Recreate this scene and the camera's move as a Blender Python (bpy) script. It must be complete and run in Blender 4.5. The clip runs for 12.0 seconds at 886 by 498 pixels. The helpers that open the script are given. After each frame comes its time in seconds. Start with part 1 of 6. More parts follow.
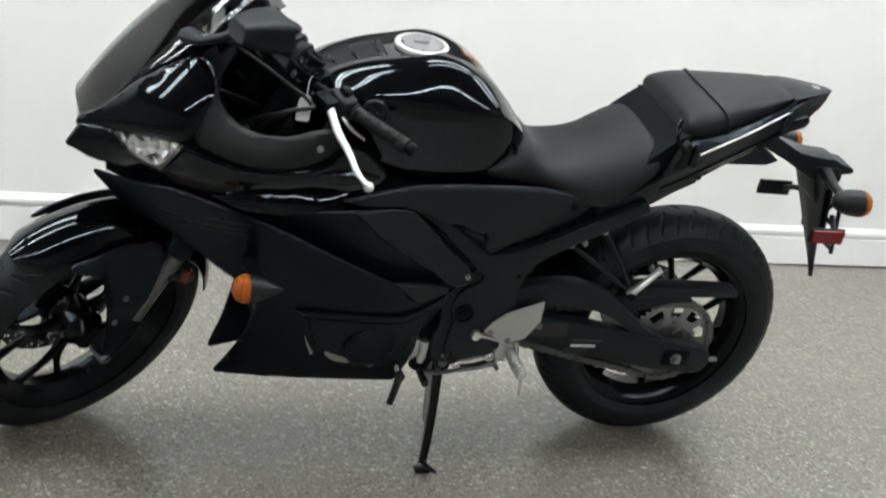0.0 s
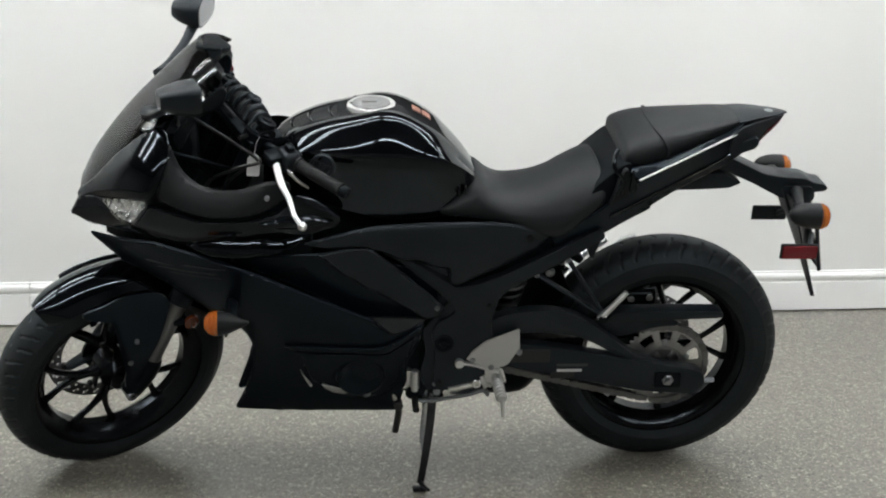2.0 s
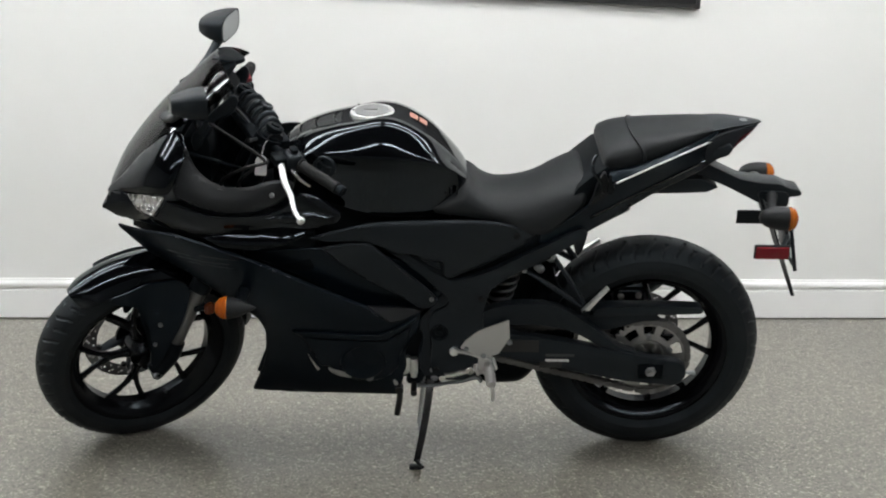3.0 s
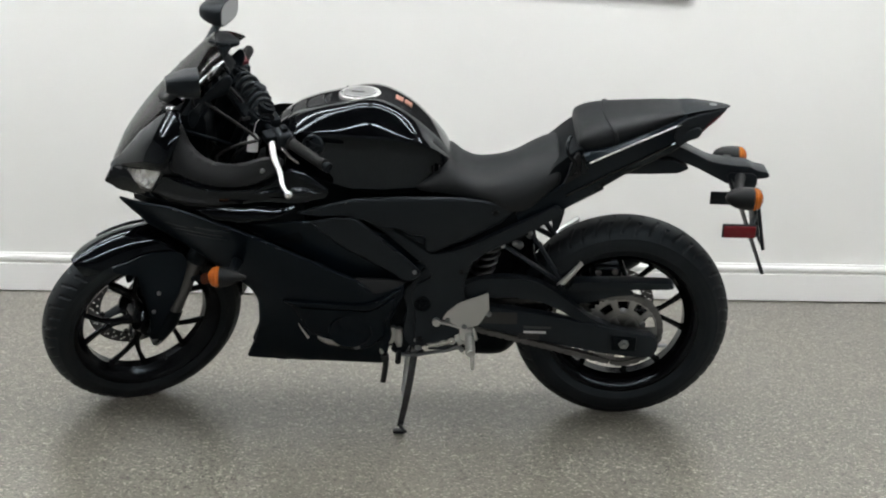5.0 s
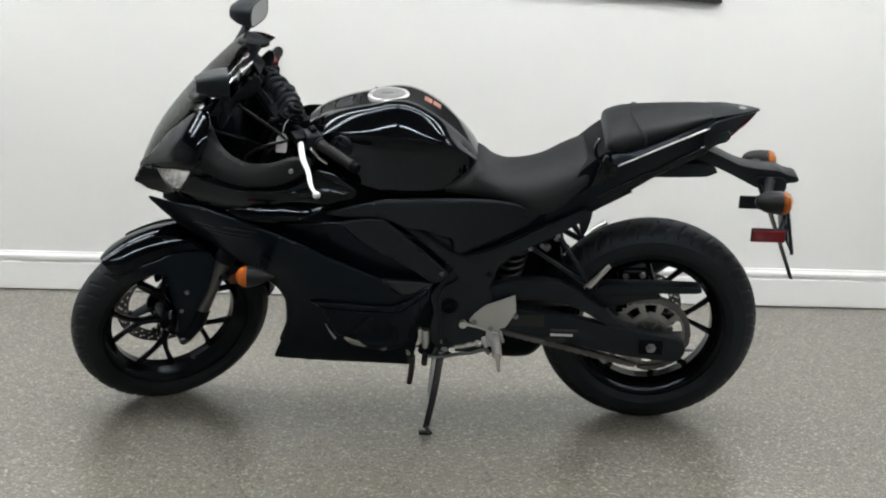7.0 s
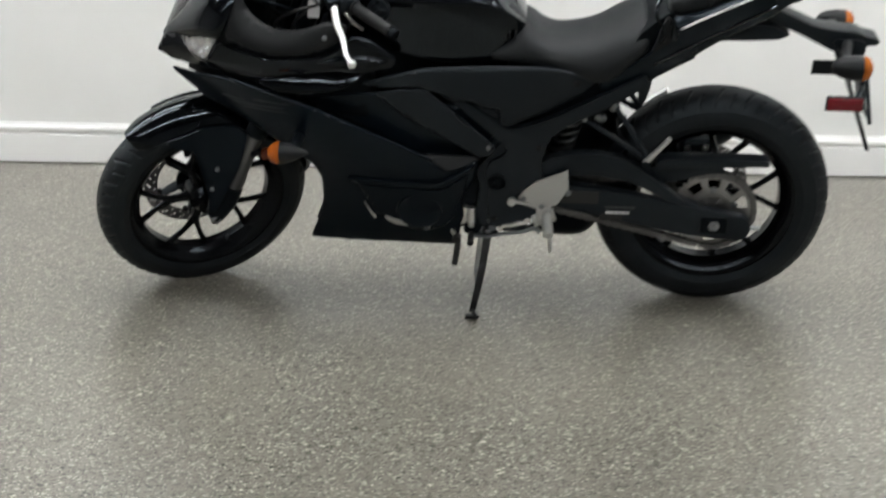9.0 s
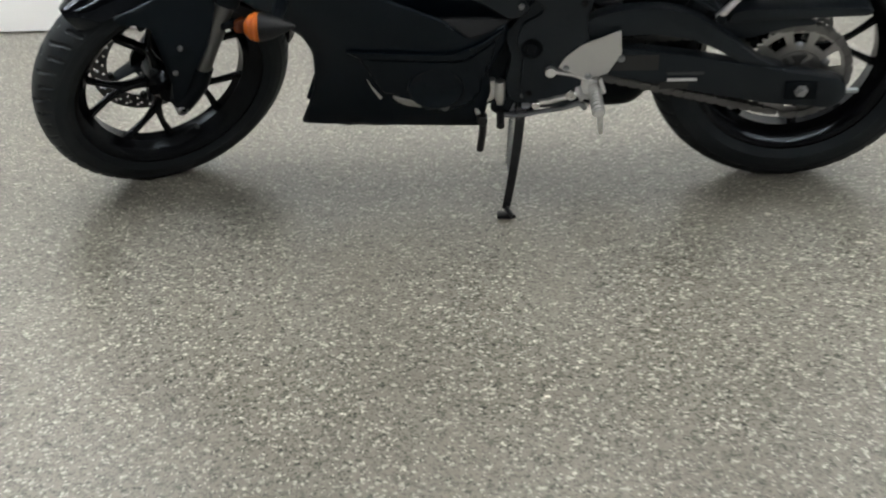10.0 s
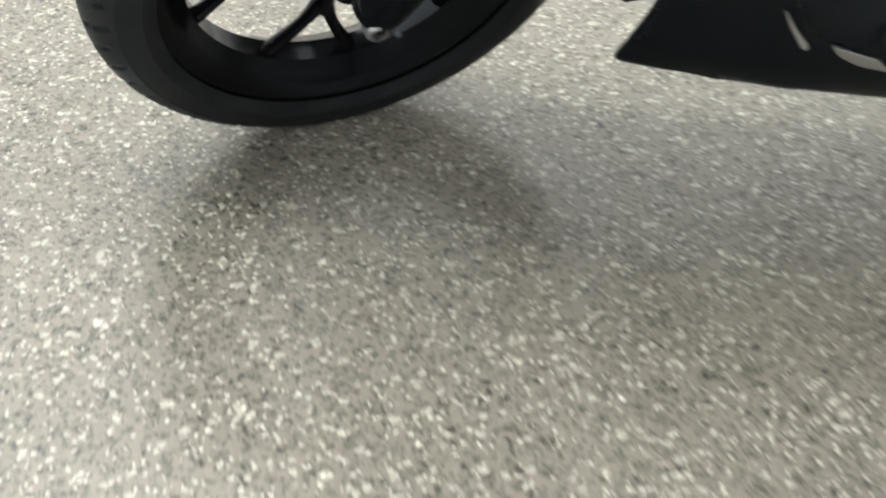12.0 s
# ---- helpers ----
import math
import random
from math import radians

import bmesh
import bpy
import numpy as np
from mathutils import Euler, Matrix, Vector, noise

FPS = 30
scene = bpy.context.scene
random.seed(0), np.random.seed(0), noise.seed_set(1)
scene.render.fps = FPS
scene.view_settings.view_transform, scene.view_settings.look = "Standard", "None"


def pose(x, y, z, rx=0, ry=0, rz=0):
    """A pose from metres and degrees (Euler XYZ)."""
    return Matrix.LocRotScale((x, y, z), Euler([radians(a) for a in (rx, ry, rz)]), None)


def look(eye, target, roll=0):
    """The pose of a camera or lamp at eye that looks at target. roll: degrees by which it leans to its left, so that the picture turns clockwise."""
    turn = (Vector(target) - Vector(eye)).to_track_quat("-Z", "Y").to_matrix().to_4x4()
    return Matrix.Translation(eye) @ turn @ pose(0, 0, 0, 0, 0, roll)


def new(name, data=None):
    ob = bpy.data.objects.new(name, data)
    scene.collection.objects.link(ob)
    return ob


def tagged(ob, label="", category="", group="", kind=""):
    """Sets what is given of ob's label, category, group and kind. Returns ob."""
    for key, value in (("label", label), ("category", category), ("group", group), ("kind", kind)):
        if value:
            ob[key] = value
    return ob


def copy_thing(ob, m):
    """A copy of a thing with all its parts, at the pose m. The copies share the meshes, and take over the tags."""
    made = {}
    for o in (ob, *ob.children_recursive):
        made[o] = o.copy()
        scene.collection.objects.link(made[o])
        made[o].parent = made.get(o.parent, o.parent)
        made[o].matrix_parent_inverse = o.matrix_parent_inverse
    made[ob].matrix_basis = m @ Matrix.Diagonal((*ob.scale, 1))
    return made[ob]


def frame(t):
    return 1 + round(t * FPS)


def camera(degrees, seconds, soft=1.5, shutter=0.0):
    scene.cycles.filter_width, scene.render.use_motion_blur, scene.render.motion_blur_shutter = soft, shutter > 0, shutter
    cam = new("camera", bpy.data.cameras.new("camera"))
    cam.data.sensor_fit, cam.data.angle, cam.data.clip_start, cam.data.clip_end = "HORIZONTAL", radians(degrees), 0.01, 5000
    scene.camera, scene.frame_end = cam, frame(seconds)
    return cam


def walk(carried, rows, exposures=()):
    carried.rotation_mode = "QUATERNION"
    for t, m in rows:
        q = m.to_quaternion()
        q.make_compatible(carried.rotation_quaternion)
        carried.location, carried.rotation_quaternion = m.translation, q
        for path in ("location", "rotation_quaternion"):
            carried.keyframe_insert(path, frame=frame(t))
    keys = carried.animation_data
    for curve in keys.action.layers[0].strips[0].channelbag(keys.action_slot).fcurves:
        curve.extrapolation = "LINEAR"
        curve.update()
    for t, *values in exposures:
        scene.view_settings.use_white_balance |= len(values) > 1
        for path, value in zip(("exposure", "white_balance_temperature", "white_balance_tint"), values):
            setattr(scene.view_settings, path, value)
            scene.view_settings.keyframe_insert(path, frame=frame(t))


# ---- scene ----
cam = camera(36.42, 12.0, soft=2.0, shutter=0.5)
walk(cam, [
    (0, look((-0.9463, -2.7897, 1.3417), (-0.2678, -0.9953, 0.7764), 8.838)),
    (0.5, look((-0.6861, -2.8481, 1.3345), (-0.1667, -0.9813, 0.8394), 5.664)),
    (1, look((-0.4672, -2.9595, 1.3185), (-0.0791, -1.0467, 0.8821), 2.710)),
    (1.5, look((-0.3139, -3.1120, 1.3097), (-0.0266, -1.1813, 0.8736), 1.526)),
    (2, look((-0.1937, -3.3186, 1.3087), (-0.0058, -1.3754, 0.8743), 1.120)),
    (2.5, look((-0.0275, -3.4859, 1.3057), (0.0666, -1.5337, 0.8812), 1.080)),
    (3, look((0.0741, -3.6258, 1.3098), (0.1024, -1.6675, 0.9046), 0.950)),
    (3.5, look((0.1126, -3.7827, 1.2954), (0.1354, -1.8239, 0.8921), 1.269)),
    (3.7, look((0.1400, -3.8200, 1.2970), (0.1611, -1.8619, 0.8904), 1.316)),
    (5.5, look((0.2128, -3.8203, 1.3079), (0.1756, -1.8649, 0.8895), 1.358)),
    (6, look((0.2032, -3.8223, 1.3014), (0.1578, -1.8658, 0.8889), 1.433)),
    (6.5, look((0.2062, -3.8230, 1.2988), (0.1556, -1.8662, 0.8883), 1.521)),
    (8.3, look((0.2280, -3.7720, 1.3040), (0.1407, -1.8369, 0.8062), 1.570)),
    (8.5, look((0.2331, -3.7364, 1.3029), (0.1422, -1.8096, 0.7745), 1.485)),
    (9, look((0.2088, -3.5703, 1.2737), (0.0810, -1.6704, 0.6624), 0.763)),
    (9.5, look((0.0954, -3.2566, 1.2472), (-0.0277, -1.4058, 0.4992), -0.853)),
    (10, look((0.0404, -2.8916, 1.1911), (-0.0384, -1.0840, 0.3388), -1.515)),
    (10.5, look((-0.0419, -2.5031, 1.1360), (-0.2049, -0.7308, 0.2236), -1.138)),
    (11, look((-0.1775, -2.0861, 1.0838), (-0.3755, -0.3571, 0.0982), -1.288)),
    (11.5, look((-0.2585, -1.7052, 0.9961), (-0.4789, -0.0802, -0.1488), -1.712)),
    (12, look((-0.3615, -1.3441, 0.9190), (-0.6313, 0.2070, -0.3144), -0.660)),
], exposures=[(0, 0.2, 6520, 8.5), (1, 0.08, 6550, 9.2), (2, -0.02, 6575, 9.8), (3, -0.04, 6600, 10.5), (6.5, -0.03, 6610, 10.5), (8.5, 0.02, 6620, 10.5), (9.5, 0.15, 6640, 10.5), (10.5, 0.3, 6660, 10.5), (11.5, 0.58, 6665, 10.5), (12, 0.9, 6670, 10.5)])

# ---- light ----
world = bpy.data.worlds.new("room_air")
scene.world = world
world.use_nodes = True
world.node_tree.nodes["Background"].inputs[0].default_value = (0.8, 0.85, 0.9, 1)
world.node_tree.nodes["Background"].inputs[1].default_value = 0.05

# wall line: turned a little against the motorcycle
WALL_TURN = radians(2.83)
WALL_AT = 1.387
CEILING = 3.0
LAMP_GLOW = 32.5
LAMP_LONG = 2.4
LAMP_ROWS = (-3.7, -0.55, 0.25)
LAMP_COLS = (-3.9, -1.35, 1.2, 3.75)


# ---- helpers for building ----
def obj(name, bm, material=None, parent=None, label="", smooth=True, angle=35):
    me = bpy.data.meshes.new(name)
    bmesh.ops.recalc_face_normals(bm, faces=bm.faces)
    if smooth:
        lim = radians(angle)
        for f in bm.faces:
            f.smooth = True
        for e in bm.edges:
            e.smooth = not (len(e.link_faces) == 2 and e.calc_face_angle(0) > lim)
    bm.to_mesh(me)
    bm.free()
    ob = new(name, me)
    if material:
        me.materials.append(material)
    if parent:
        ob.parent = parent
    if label:
        ob["label"] = label
    return ob


def part(name, bm, material, parent, label="", smooth=True, angle=35):
    return obj(name, bm, material, parent, label, smooth, angle)


def box(bm, lo, hi, bevel=0.0, seg=2, m=None):
    r = bmesh.ops.create_cube(bm, size=1)
    vs = r["verts"]
    for v in vs:
        v.co = Vector((lo[i] + (v.co[i] + 0.5) * (hi[i] - lo[i]) for i in range(3)))
    if bevel:
        es = list({e for v in vs for e in v.link_edges})
        out = bmesh.ops.bevel(bm, geom=es, offset=bevel, segments=seg, affect="EDGES", profile=0.5)
        vs = list({v for f in out["faces"] for v in f.verts} | {v for v in vs if v.is_valid})
    if m is not None:
        bmesh.ops.transform(bm, matrix=m, verts=vs)
    return vs


def mat(name, color, rough=0.5, metal=0.0, coat=0.0, spec=0.5):
    m = bpy.data.materials.new(name)
    m.use_nodes = True
    b = m.node_tree.nodes["Principled BSDF"]
    b.inputs["Base Color"].default_value = (*color, 1)
    b.inputs["Roughness"].default_value = rough
    b.inputs["Metallic"].default_value = metal
    b.inputs["Coat Weight"].default_value = coat
    b.inputs["Specular IOR Level"].default_value = spec
    return m


# ---- materials ----
def nodes_of(m):
    return m.node_tree.nodes, m.node_tree.links, m.node_tree.nodes["Principled BSDF"]


def rough_noise(m, scale, lo, hi, bump=0.0, bump_scale=None, detail=4.0):
    """Uneven gloss and a fine relief on a plain material."""
    n, l, b = nodes_of(m)
    co = n.new("ShaderNodeTexCoord")
    t = n.new("ShaderNodeTexNoise")
    t.inputs["Scale"].default_value = scale
    t.inputs["Detail"].default_value = detail
    l.new(co.outputs["Object"], t.inputs["Vector"])
    r = n.new("ShaderNodeMapRange")
    r.inputs["To Min"].default_value = lo
    r.inputs["To Max"].default_value = hi
    l.new(t.outputs["Fac"], r.inputs["Value"])
    l.new(r.outputs["Result"], b.inputs["Roughness"])
    if bump:
        t2 = n.new("ShaderNodeTexNoise")
        t2.inputs["Scale"].default_value = bump_scale or scale * 8
        t2.inputs["Detail"].default_value = 3
        l.new(co.outputs["Object"], t2.inputs["Vector"])
        bp = n.new("ShaderNodeBump")
        bp.inputs["Strength"].default_value = bump
        bp.inputs["Distance"].default_value = 0.002
        l.new(t2.outputs["Fac"], bp.inputs["Height"])
        l.new(bp.outputs["Normal"], b.inputs["Normal"])
    return m


def tint_noise(m, c1, c2, scale, lo=0.35, hi=0.65):
    n, l, b = nodes_of(m)
    co = n.new("ShaderNodeTexCoord")
    t = n.new("ShaderNodeTexNoise")
    t.inputs["Scale"].default_value = scale
    t.inputs["Detail"].default_value = 5
    l.new(co.outputs["Object"], t.inputs["Vector"])
    r = n.new("ShaderNodeValToRGB")
    r.color_ramp.elements[0].position, r.color_ramp.elements[1].position = lo, hi
    r.color_ramp.elements[0].color, r.color_ramp.elements[1].color = (*c1, 1), (*c2, 1)
    l.new(t.outputs["Fac"], r.inputs["Fac"])
    l.new(r.outputs["Color"], b.inputs["Base Color"])
    return m


gloss = rough_noise(mat("gloss_black_paint", (0.0015, 0.0018, 0.0024), 0.05, 0, 0.0, 0.4), 9, 0.03, 0.05)
satin = rough_noise(mat("satin_black_paint", (0.0018, 0.0036, 0.0062), 0.3, 0, 0, 0.23), 3, 0.27, 0.31, 0.03, 900)
plastic = rough_noise(mat("black_moulded_plastic", (0.0072, 0.0098, 0.0126), 0.42, 0, 0, 0.3), 30, 0.38, 0.5, 0.12, 1200)
greyplastic = rough_noise(mat("dark_grey_plastic", (0.0062, 0.0074, 0.0086), 0.45, 0, 0, 0.28), 30, 0.4, 0.52, 0.12, 1200)
vinyl = rough_noise(mat("seat_vinyl", (0.0095, 0.0115, 0.0132), 0.5, 0, 0, 0.27), 40, 0.44, 0.56, 0.25, 700)
rubber = rough_noise(mat("tyre_rubber", (0.005, 0.005, 0.0055), 0.55, 0, 0, 0.34), 25, 0.48, 0.62, 0.1, 500)
tint_noise(rubber, (0.0055, 0.006, 0.0066), (0.0095, 0.0098, 0.0102), 14)
gripm = rough_noise(mat("grip_rubber", (0.006, 0.0065, 0.0072), 0.6, 0, 0, 0.3), 25, 0.5, 0.65, 0.2, 600)
rimm = rough_noise(mat("wheel_black_paint", (0.003, 0.003, 0.0036), 0.15, 0, 0, 0.22), 12, 0.12, 0.19)
alu = rough_noise(mat("cast_aluminium", (0.72, 0.72, 0.71), 0.38, 1.0), 40, 0.3, 0.48, 0.1, 500)
plate_alu = rough_noise(mat("brushed_aluminium_plate", (0.58, 0.58, 0.575), 0.46, 0.85), 40, 0.4, 0.52, 0.06, 900)
chrome = rough_noise(mat("polished_metal", (0.78, 0.78, 0.77), 0.16, 1.0), 30, 0.1, 0.22)
steel = rough_noise(mat("steel", (0.31, 0.325, 0.34), 0.36, 1.0), 60, 0.28, 0.45)
darksteel = rough_noise(mat("dark_steel", (0.003, 0.0036, 0.0044), 0.36, 0.0, 0, 0.25), 50, 0.3, 0.45)
chainm = rough_noise(mat("chain_steel", (0.15, 0.15, 0.15), 0.42, 0.9), 80, 0.35, 0.55)
engine = rough_noise(mat("engine_black", (0.0038, 0.0048, 0.006), 0.42, 0, 0, 0.1), 40, 0.36, 0.5, 0.1, 500)
forkgrey = rough_noise(mat("fork_tube_grey", (0.12, 0.12, 0.122), 0.3, 0.9), 40, 0.25, 0.36)
decal = mat("grey_decal", (0.03, 0.034, 0.038), 0.4)
tagm = rough_noise(mat("paper_tag", (0.62, 0.62, 0.62), 0.6), 50, 0.5, 0.7)
labelred = mat("label_orange", (0.42, 0.2, 0.15), 0.5)
redbtn = mat("switch_red", (0.13, 0.008, 0.014), 0.4)
taillens = rough_noise(mat("tail_lens_red", (0.055, 0.004, 0.008), 0.2), 30, 0.15, 0.25)
standm = rough_noise(mat("stand_black_paint", (0.004, 0.004, 0.0044), 0.2, 0, 0, 0.5), 20, 0.16, 0.26)
shieldm = rough_noise(mat("heat_shield_grey", (0.36, 0.36, 0.37), 0.4), 40, 0.35, 0.5)
cable = mat("cable_sheath", (0.005, 0.0052, 0.0056), 0.4)


def lens_mat(name, c, rough=0.12, trans=0.35):
    m = mat(name, c, rough)
    n, l, b = nodes_of(m)
    b.inputs["Transmission Weight"].default_value = trans
    b.inputs["IOR"].default_value = 1.45
    co = n.new("ShaderNodeTexCoord")
    w = n.new("ShaderNodeTexWave")
    w.inputs["Scale"].default_value = 30
    l.new(co.outputs["Object"], w.inputs["Vector"])
    bp = n.new("ShaderNodeBump")
    bp.inputs["Strength"].default_value = 0.45
    bp.inputs["Distance"].default_value = 0.003
    l.new(w.outputs["Fac"], bp.inputs["Height"])
    l.new(bp.outputs["Normal"], b.inputs["Normal"])
    return m


amber = lens_mat("amber_lens", (0.5, 0.13, 0.014), 0.08, 0.25)
frontamber = lens_mat("front_amber_lens", (0.5, 0.115, 0.01), 0.06, 0.3)
darkamber = lens_mat("dark_amber_reflector", (0.1, 0.02, 0.005), 0.1, 0.15)
ringm = rough_noise(mat("satin_bright_metal", (0.85, 0.85, 0.84), 0.45, 0.85), 50, 0.38, 0.5)
capgrey = rough_noise(mat("cap_grey", (0.26, 0.26, 0.26), 0.35, 0.2), 60, 0.3, 0.42)
sprocketm = rough_noise(mat("sprocket_steel", (0.34, 0.34, 0.335), 0.4, 0.9), 70, 0.32, 0.5, 0.1, 600)
for blue in (gloss, rimm):
    blue.node_tree.nodes["Principled BSDF"].inputs["Specular Tint"].default_value = (0.78, 0.9, 1.0, 1)
plastic.node_tree.nodes["Principled BSDF"].inputs["Specular Tint"].default_value = (0.86, 0.94, 1.0, 1)
for blue in (satin, rubber, engine):
    blue.node_tree.nodes["Principled BSDF"].inputs["Specular Tint"].default_value = (0.72, 0.88, 1.0, 1)
redlens = rough_noise(mat("red_lens", (0.17, 0.006, 0.012), 0.2), 60, 0.14, 0.26)
reflector = rough_noise(mat("lamp_reflector", (0.93, 0.93, 0.93), 0.2, 1.0), 90, 0.08, 0.2)
n_, l_, b_ = nodes_of(reflector)
v_ = n_.new("ShaderNodeTexVoronoi")
v_.inputs["Scale"].default_value = 42
l_.new(n_["Texture Coordinate"].outputs["Object"], v_.inputs["Vector"])
p_ = n_.new("ShaderNodeBump")
p_.inputs["Strength"].default_value = 1.0
p_.inputs["Distance"].default_value = 0.02
l_.new(v_.outputs["Distance"], p_.inputs["Height"])
l_.new(p_.outputs["Normal"], b_.inputs["Normal"])
clearlens = mat("clear_lens", (0.95, 0.95, 0.95), 0.03)
clearlens.node_tree.nodes["Principled BSDF"].inputs["Transmission Weight"].default_value = 1.0
mirror = mat("mirror_glass", (0.3, 0.31, 0.32), 0.02, 1.0)
# thin smoked sheet: what passes is tinted, the rest mirrored at its face
smoke = bpy.data.materials.new("smoked_screen")
smoke.use_nodes = True
n_, l_ = smoke.node_tree.nodes, smoke.node_tree.links
n_.remove(n_["Principled BSDF"])
clear_, shine_, fres_, mix_ = n_.new("ShaderNodeBsdfTransparent"), n_.new("ShaderNodeBsdfGlossy"), n_.new("ShaderNodeFresnel"), n_.new("ShaderNodeMixShader")
clear_.inputs["Color"].default_value = (0.47, 0.48, 0.48, 1)
shine_.inputs["Roughness"].default_value = 0.02
fres_.inputs["IOR"].default_value = 1.4
l_.new(fres_.outputs[0], mix_.inputs[0])
l_.new(clear_.outputs[0], mix_.inputs[1])
l_.new(shine_.outputs[0], mix_.inputs[2])
l_.new(mix_.outputs[0], n_["Material Output"].inputs["Surface"])


def wall_paint():
    m = mat("white_wall_paint", (0.78, 0.78, 0.755), 0.5)
    n, l, b = nodes_of(m)
    tint_noise(m, (0.765, 0.768, 0.745), (0.8, 0.8, 0.78), 0.8, 0.3, 0.7)
    co = n.new("ShaderNodeTexCoord")
    t = n.new("ShaderNodeTexNoise")
    t.inputs["Scale"].default_value = 160
    t.inputs["Detail"].default_value = 3
    l.new(co.outputs["Object"], t.inputs["Vector"])
    bp = n.new("ShaderNodeBump")
    bp.inputs["Strength"].default_value = 0.12
    bp.inputs["Distance"].default_value = 0.001
    l.new(t.outputs["Fac"], bp.inputs["Height"])
    l.new(bp.outputs["Normal"], b.inputs["Normal"])
    return m


def flake_floor():
    """Epoxy with broadcast flakes: grey body, dark, pale and tan chips under a clear coat."""
    m = mat("epoxy_flake", (0.3, 0.29, 0.27), 0.3, 0, 0, 0.85)
    n, l, b = nodes_of(m)
    co = n.new("ShaderNodeTexCoord")
    warp = n.new("ShaderNodeTexNoise")
    warp.inputs["Scale"].default_value = 90
    l.new(co.outputs["Object"], warp.inputs["Vector"])
    add = n.new("ShaderNodeMixRGB")
    add.blend_type = "ADD"
    add.inputs[0].default_value = 0.008
    l.new(co.outputs["Object"], add.inputs[1])
    l.new(warp.outputs["Color"], add.inputs[2])

    def chips(scale, stops):
        v = n.new("ShaderNodeTexVoronoi")
        v.inputs["Scale"].default_value = scale
        v.inputs["Randomness"].default_value = 1.0
        l.new(add.outputs[0], v.inputs["Vector"])
        sep = n.new("ShaderNodeSeparateColor")
        l.new(v.outputs["Color"], sep.inputs[0])
        r = n.new("ShaderNodeValToRGB")
        r.color_ramp.interpolation = "CONSTANT"
        els = r.color_ramp.elements
        els[0].position, els[0].color = 0, (*stops[0][1], 1)
        els[1].position, els[1].color = stops[1][0], (*stops[1][1], 1)
        for p, c in stops[2:]:
            e = els.new(p)
            e.color = (*c, 1)
        l.new(sep.outputs[0], r.inputs["Fac"])
        return v, r

    v1, r1 = chips(250, [(0, (0.0200, 0.0178, 0.0149)), (0.2, (0.1650, 0.1535, 0.1256)), (0.3, (0.2000, 0.1871, 0.1535)), (0.6, (0.2220, 0.2069, 0.1693)), (0.86, (0.2500, 0.2297, 0.1860)), (0.938, (0.7400, 0.7029, 0.6045))])
    v2, r2 = chips(130, [(0, (0.0220, 0.0198, 0.0158)), (0.13, (0.1800, 0.1683, 0.1376)), (0.35, (0.2050, 0.1901, 0.1581)), (0.72, (0.2250, 0.2099, 0.1721)), (0.957, (0.7000, 0.6633, 0.5673))])
    mix = n.new("ShaderNodeMixRGB")
    mix.inputs[0].default_value = 0.42
    l.new(r1.outputs[0], mix.inputs[1])
    l.new(r2.outputs[0], mix.inputs[2])
    big = n.new("ShaderNodeTexNoise")
    big.inputs["Scale"].default_value = 1.6
    big.inputs["Detail"].default_value = 6
    l.new(co.outputs["Object"], big.inputs["Vector"])
    br = n.new("ShaderNodeMapRange")
    br.inputs["From Min"].default_value = 0.3
    br.inputs["From Max"].default_value = 0.7
    br.inputs["To Min"].default_value = 0.85
    br.inputs["To Max"].default_value = 1.0
    l.new(big.outputs["Fac"], br.inputs["Value"])
    mul = n.new("ShaderNodeMixRGB")
    mul.blend_type = "MULTIPLY"
    mul.inputs[0].default_value = 1
    l.new(mix.outputs[0], mul.inputs[1])
    l.new(br.outputs["Result"], mul.inputs[2])
    # two faint rubber scuffs
    last = mul
    for px, py, turn, la, lb in ((0.03, -0.76, 0.25, 0.06, 0.016), (-0.32, -0.18, 0.1, 0.05, 0.01), (-0.08, -0.26, -0.3, 0.07, 0.006)):
        mp = n.new("ShaderNodeMapping")
        mp.vector_type = "TEXTURE"
        mp.inputs["Location"].default_value = (px, py, 0)
        mp.inputs["Rotation"].default_value = (0, 0, turn)
        mp.inputs["Scale"].default_value = (la, lb, 1)
        l.new(add.outputs[0], mp.inputs["Vector"])
        ln = n.new("ShaderNodeVectorMath")
        ln.operation = "LENGTH"
        l.new(mp.outputs[0], ln.inputs[0])
        mr = n.new("ShaderNodeMapRange")
        mr.inputs["From Min"].default_value = 0.3
        mr.inputs["From Max"].default_value = 1.1
        mr.inputs["To Min"].default_value = 0.66
        mr.inputs["To Max"].default_value = 1.0
        l.new(ln.outputs["Value"], mr.inputs["Value"])
        mm = n.new("ShaderNodeMixRGB")
        mm.blend_type = "MULTIPLY"
        mm.inputs[0].default_value = 1
        l.new(last.outputs[0], mm.inputs[1])
        l.new(mr.outputs["Result"], mm.inputs[2])
        last = mm
    l.new(last.outputs[0], b.inputs["Base Color"])
    bp = n.new("ShaderNodeBump")
    bp.inputs["Strength"].default_value = 0.35
    bp.inputs["Distance"].default_value = 0.001
    l.new(v2.outputs["Distance"], bp.inputs["Height"])
    l.new(bp.outputs["Normal"], b.inputs["Normal"])
    rr = n.new("ShaderNodeMapRange")
    rr.inputs["To Min"].default_value = 0.24
    rr.inputs["To Max"].default_value = 0.36
    l.new(big.outputs["Fac"], rr.inputs["Value"])
    l.new(rr.outputs["Result"], b.inputs["Roughness"])
    return m


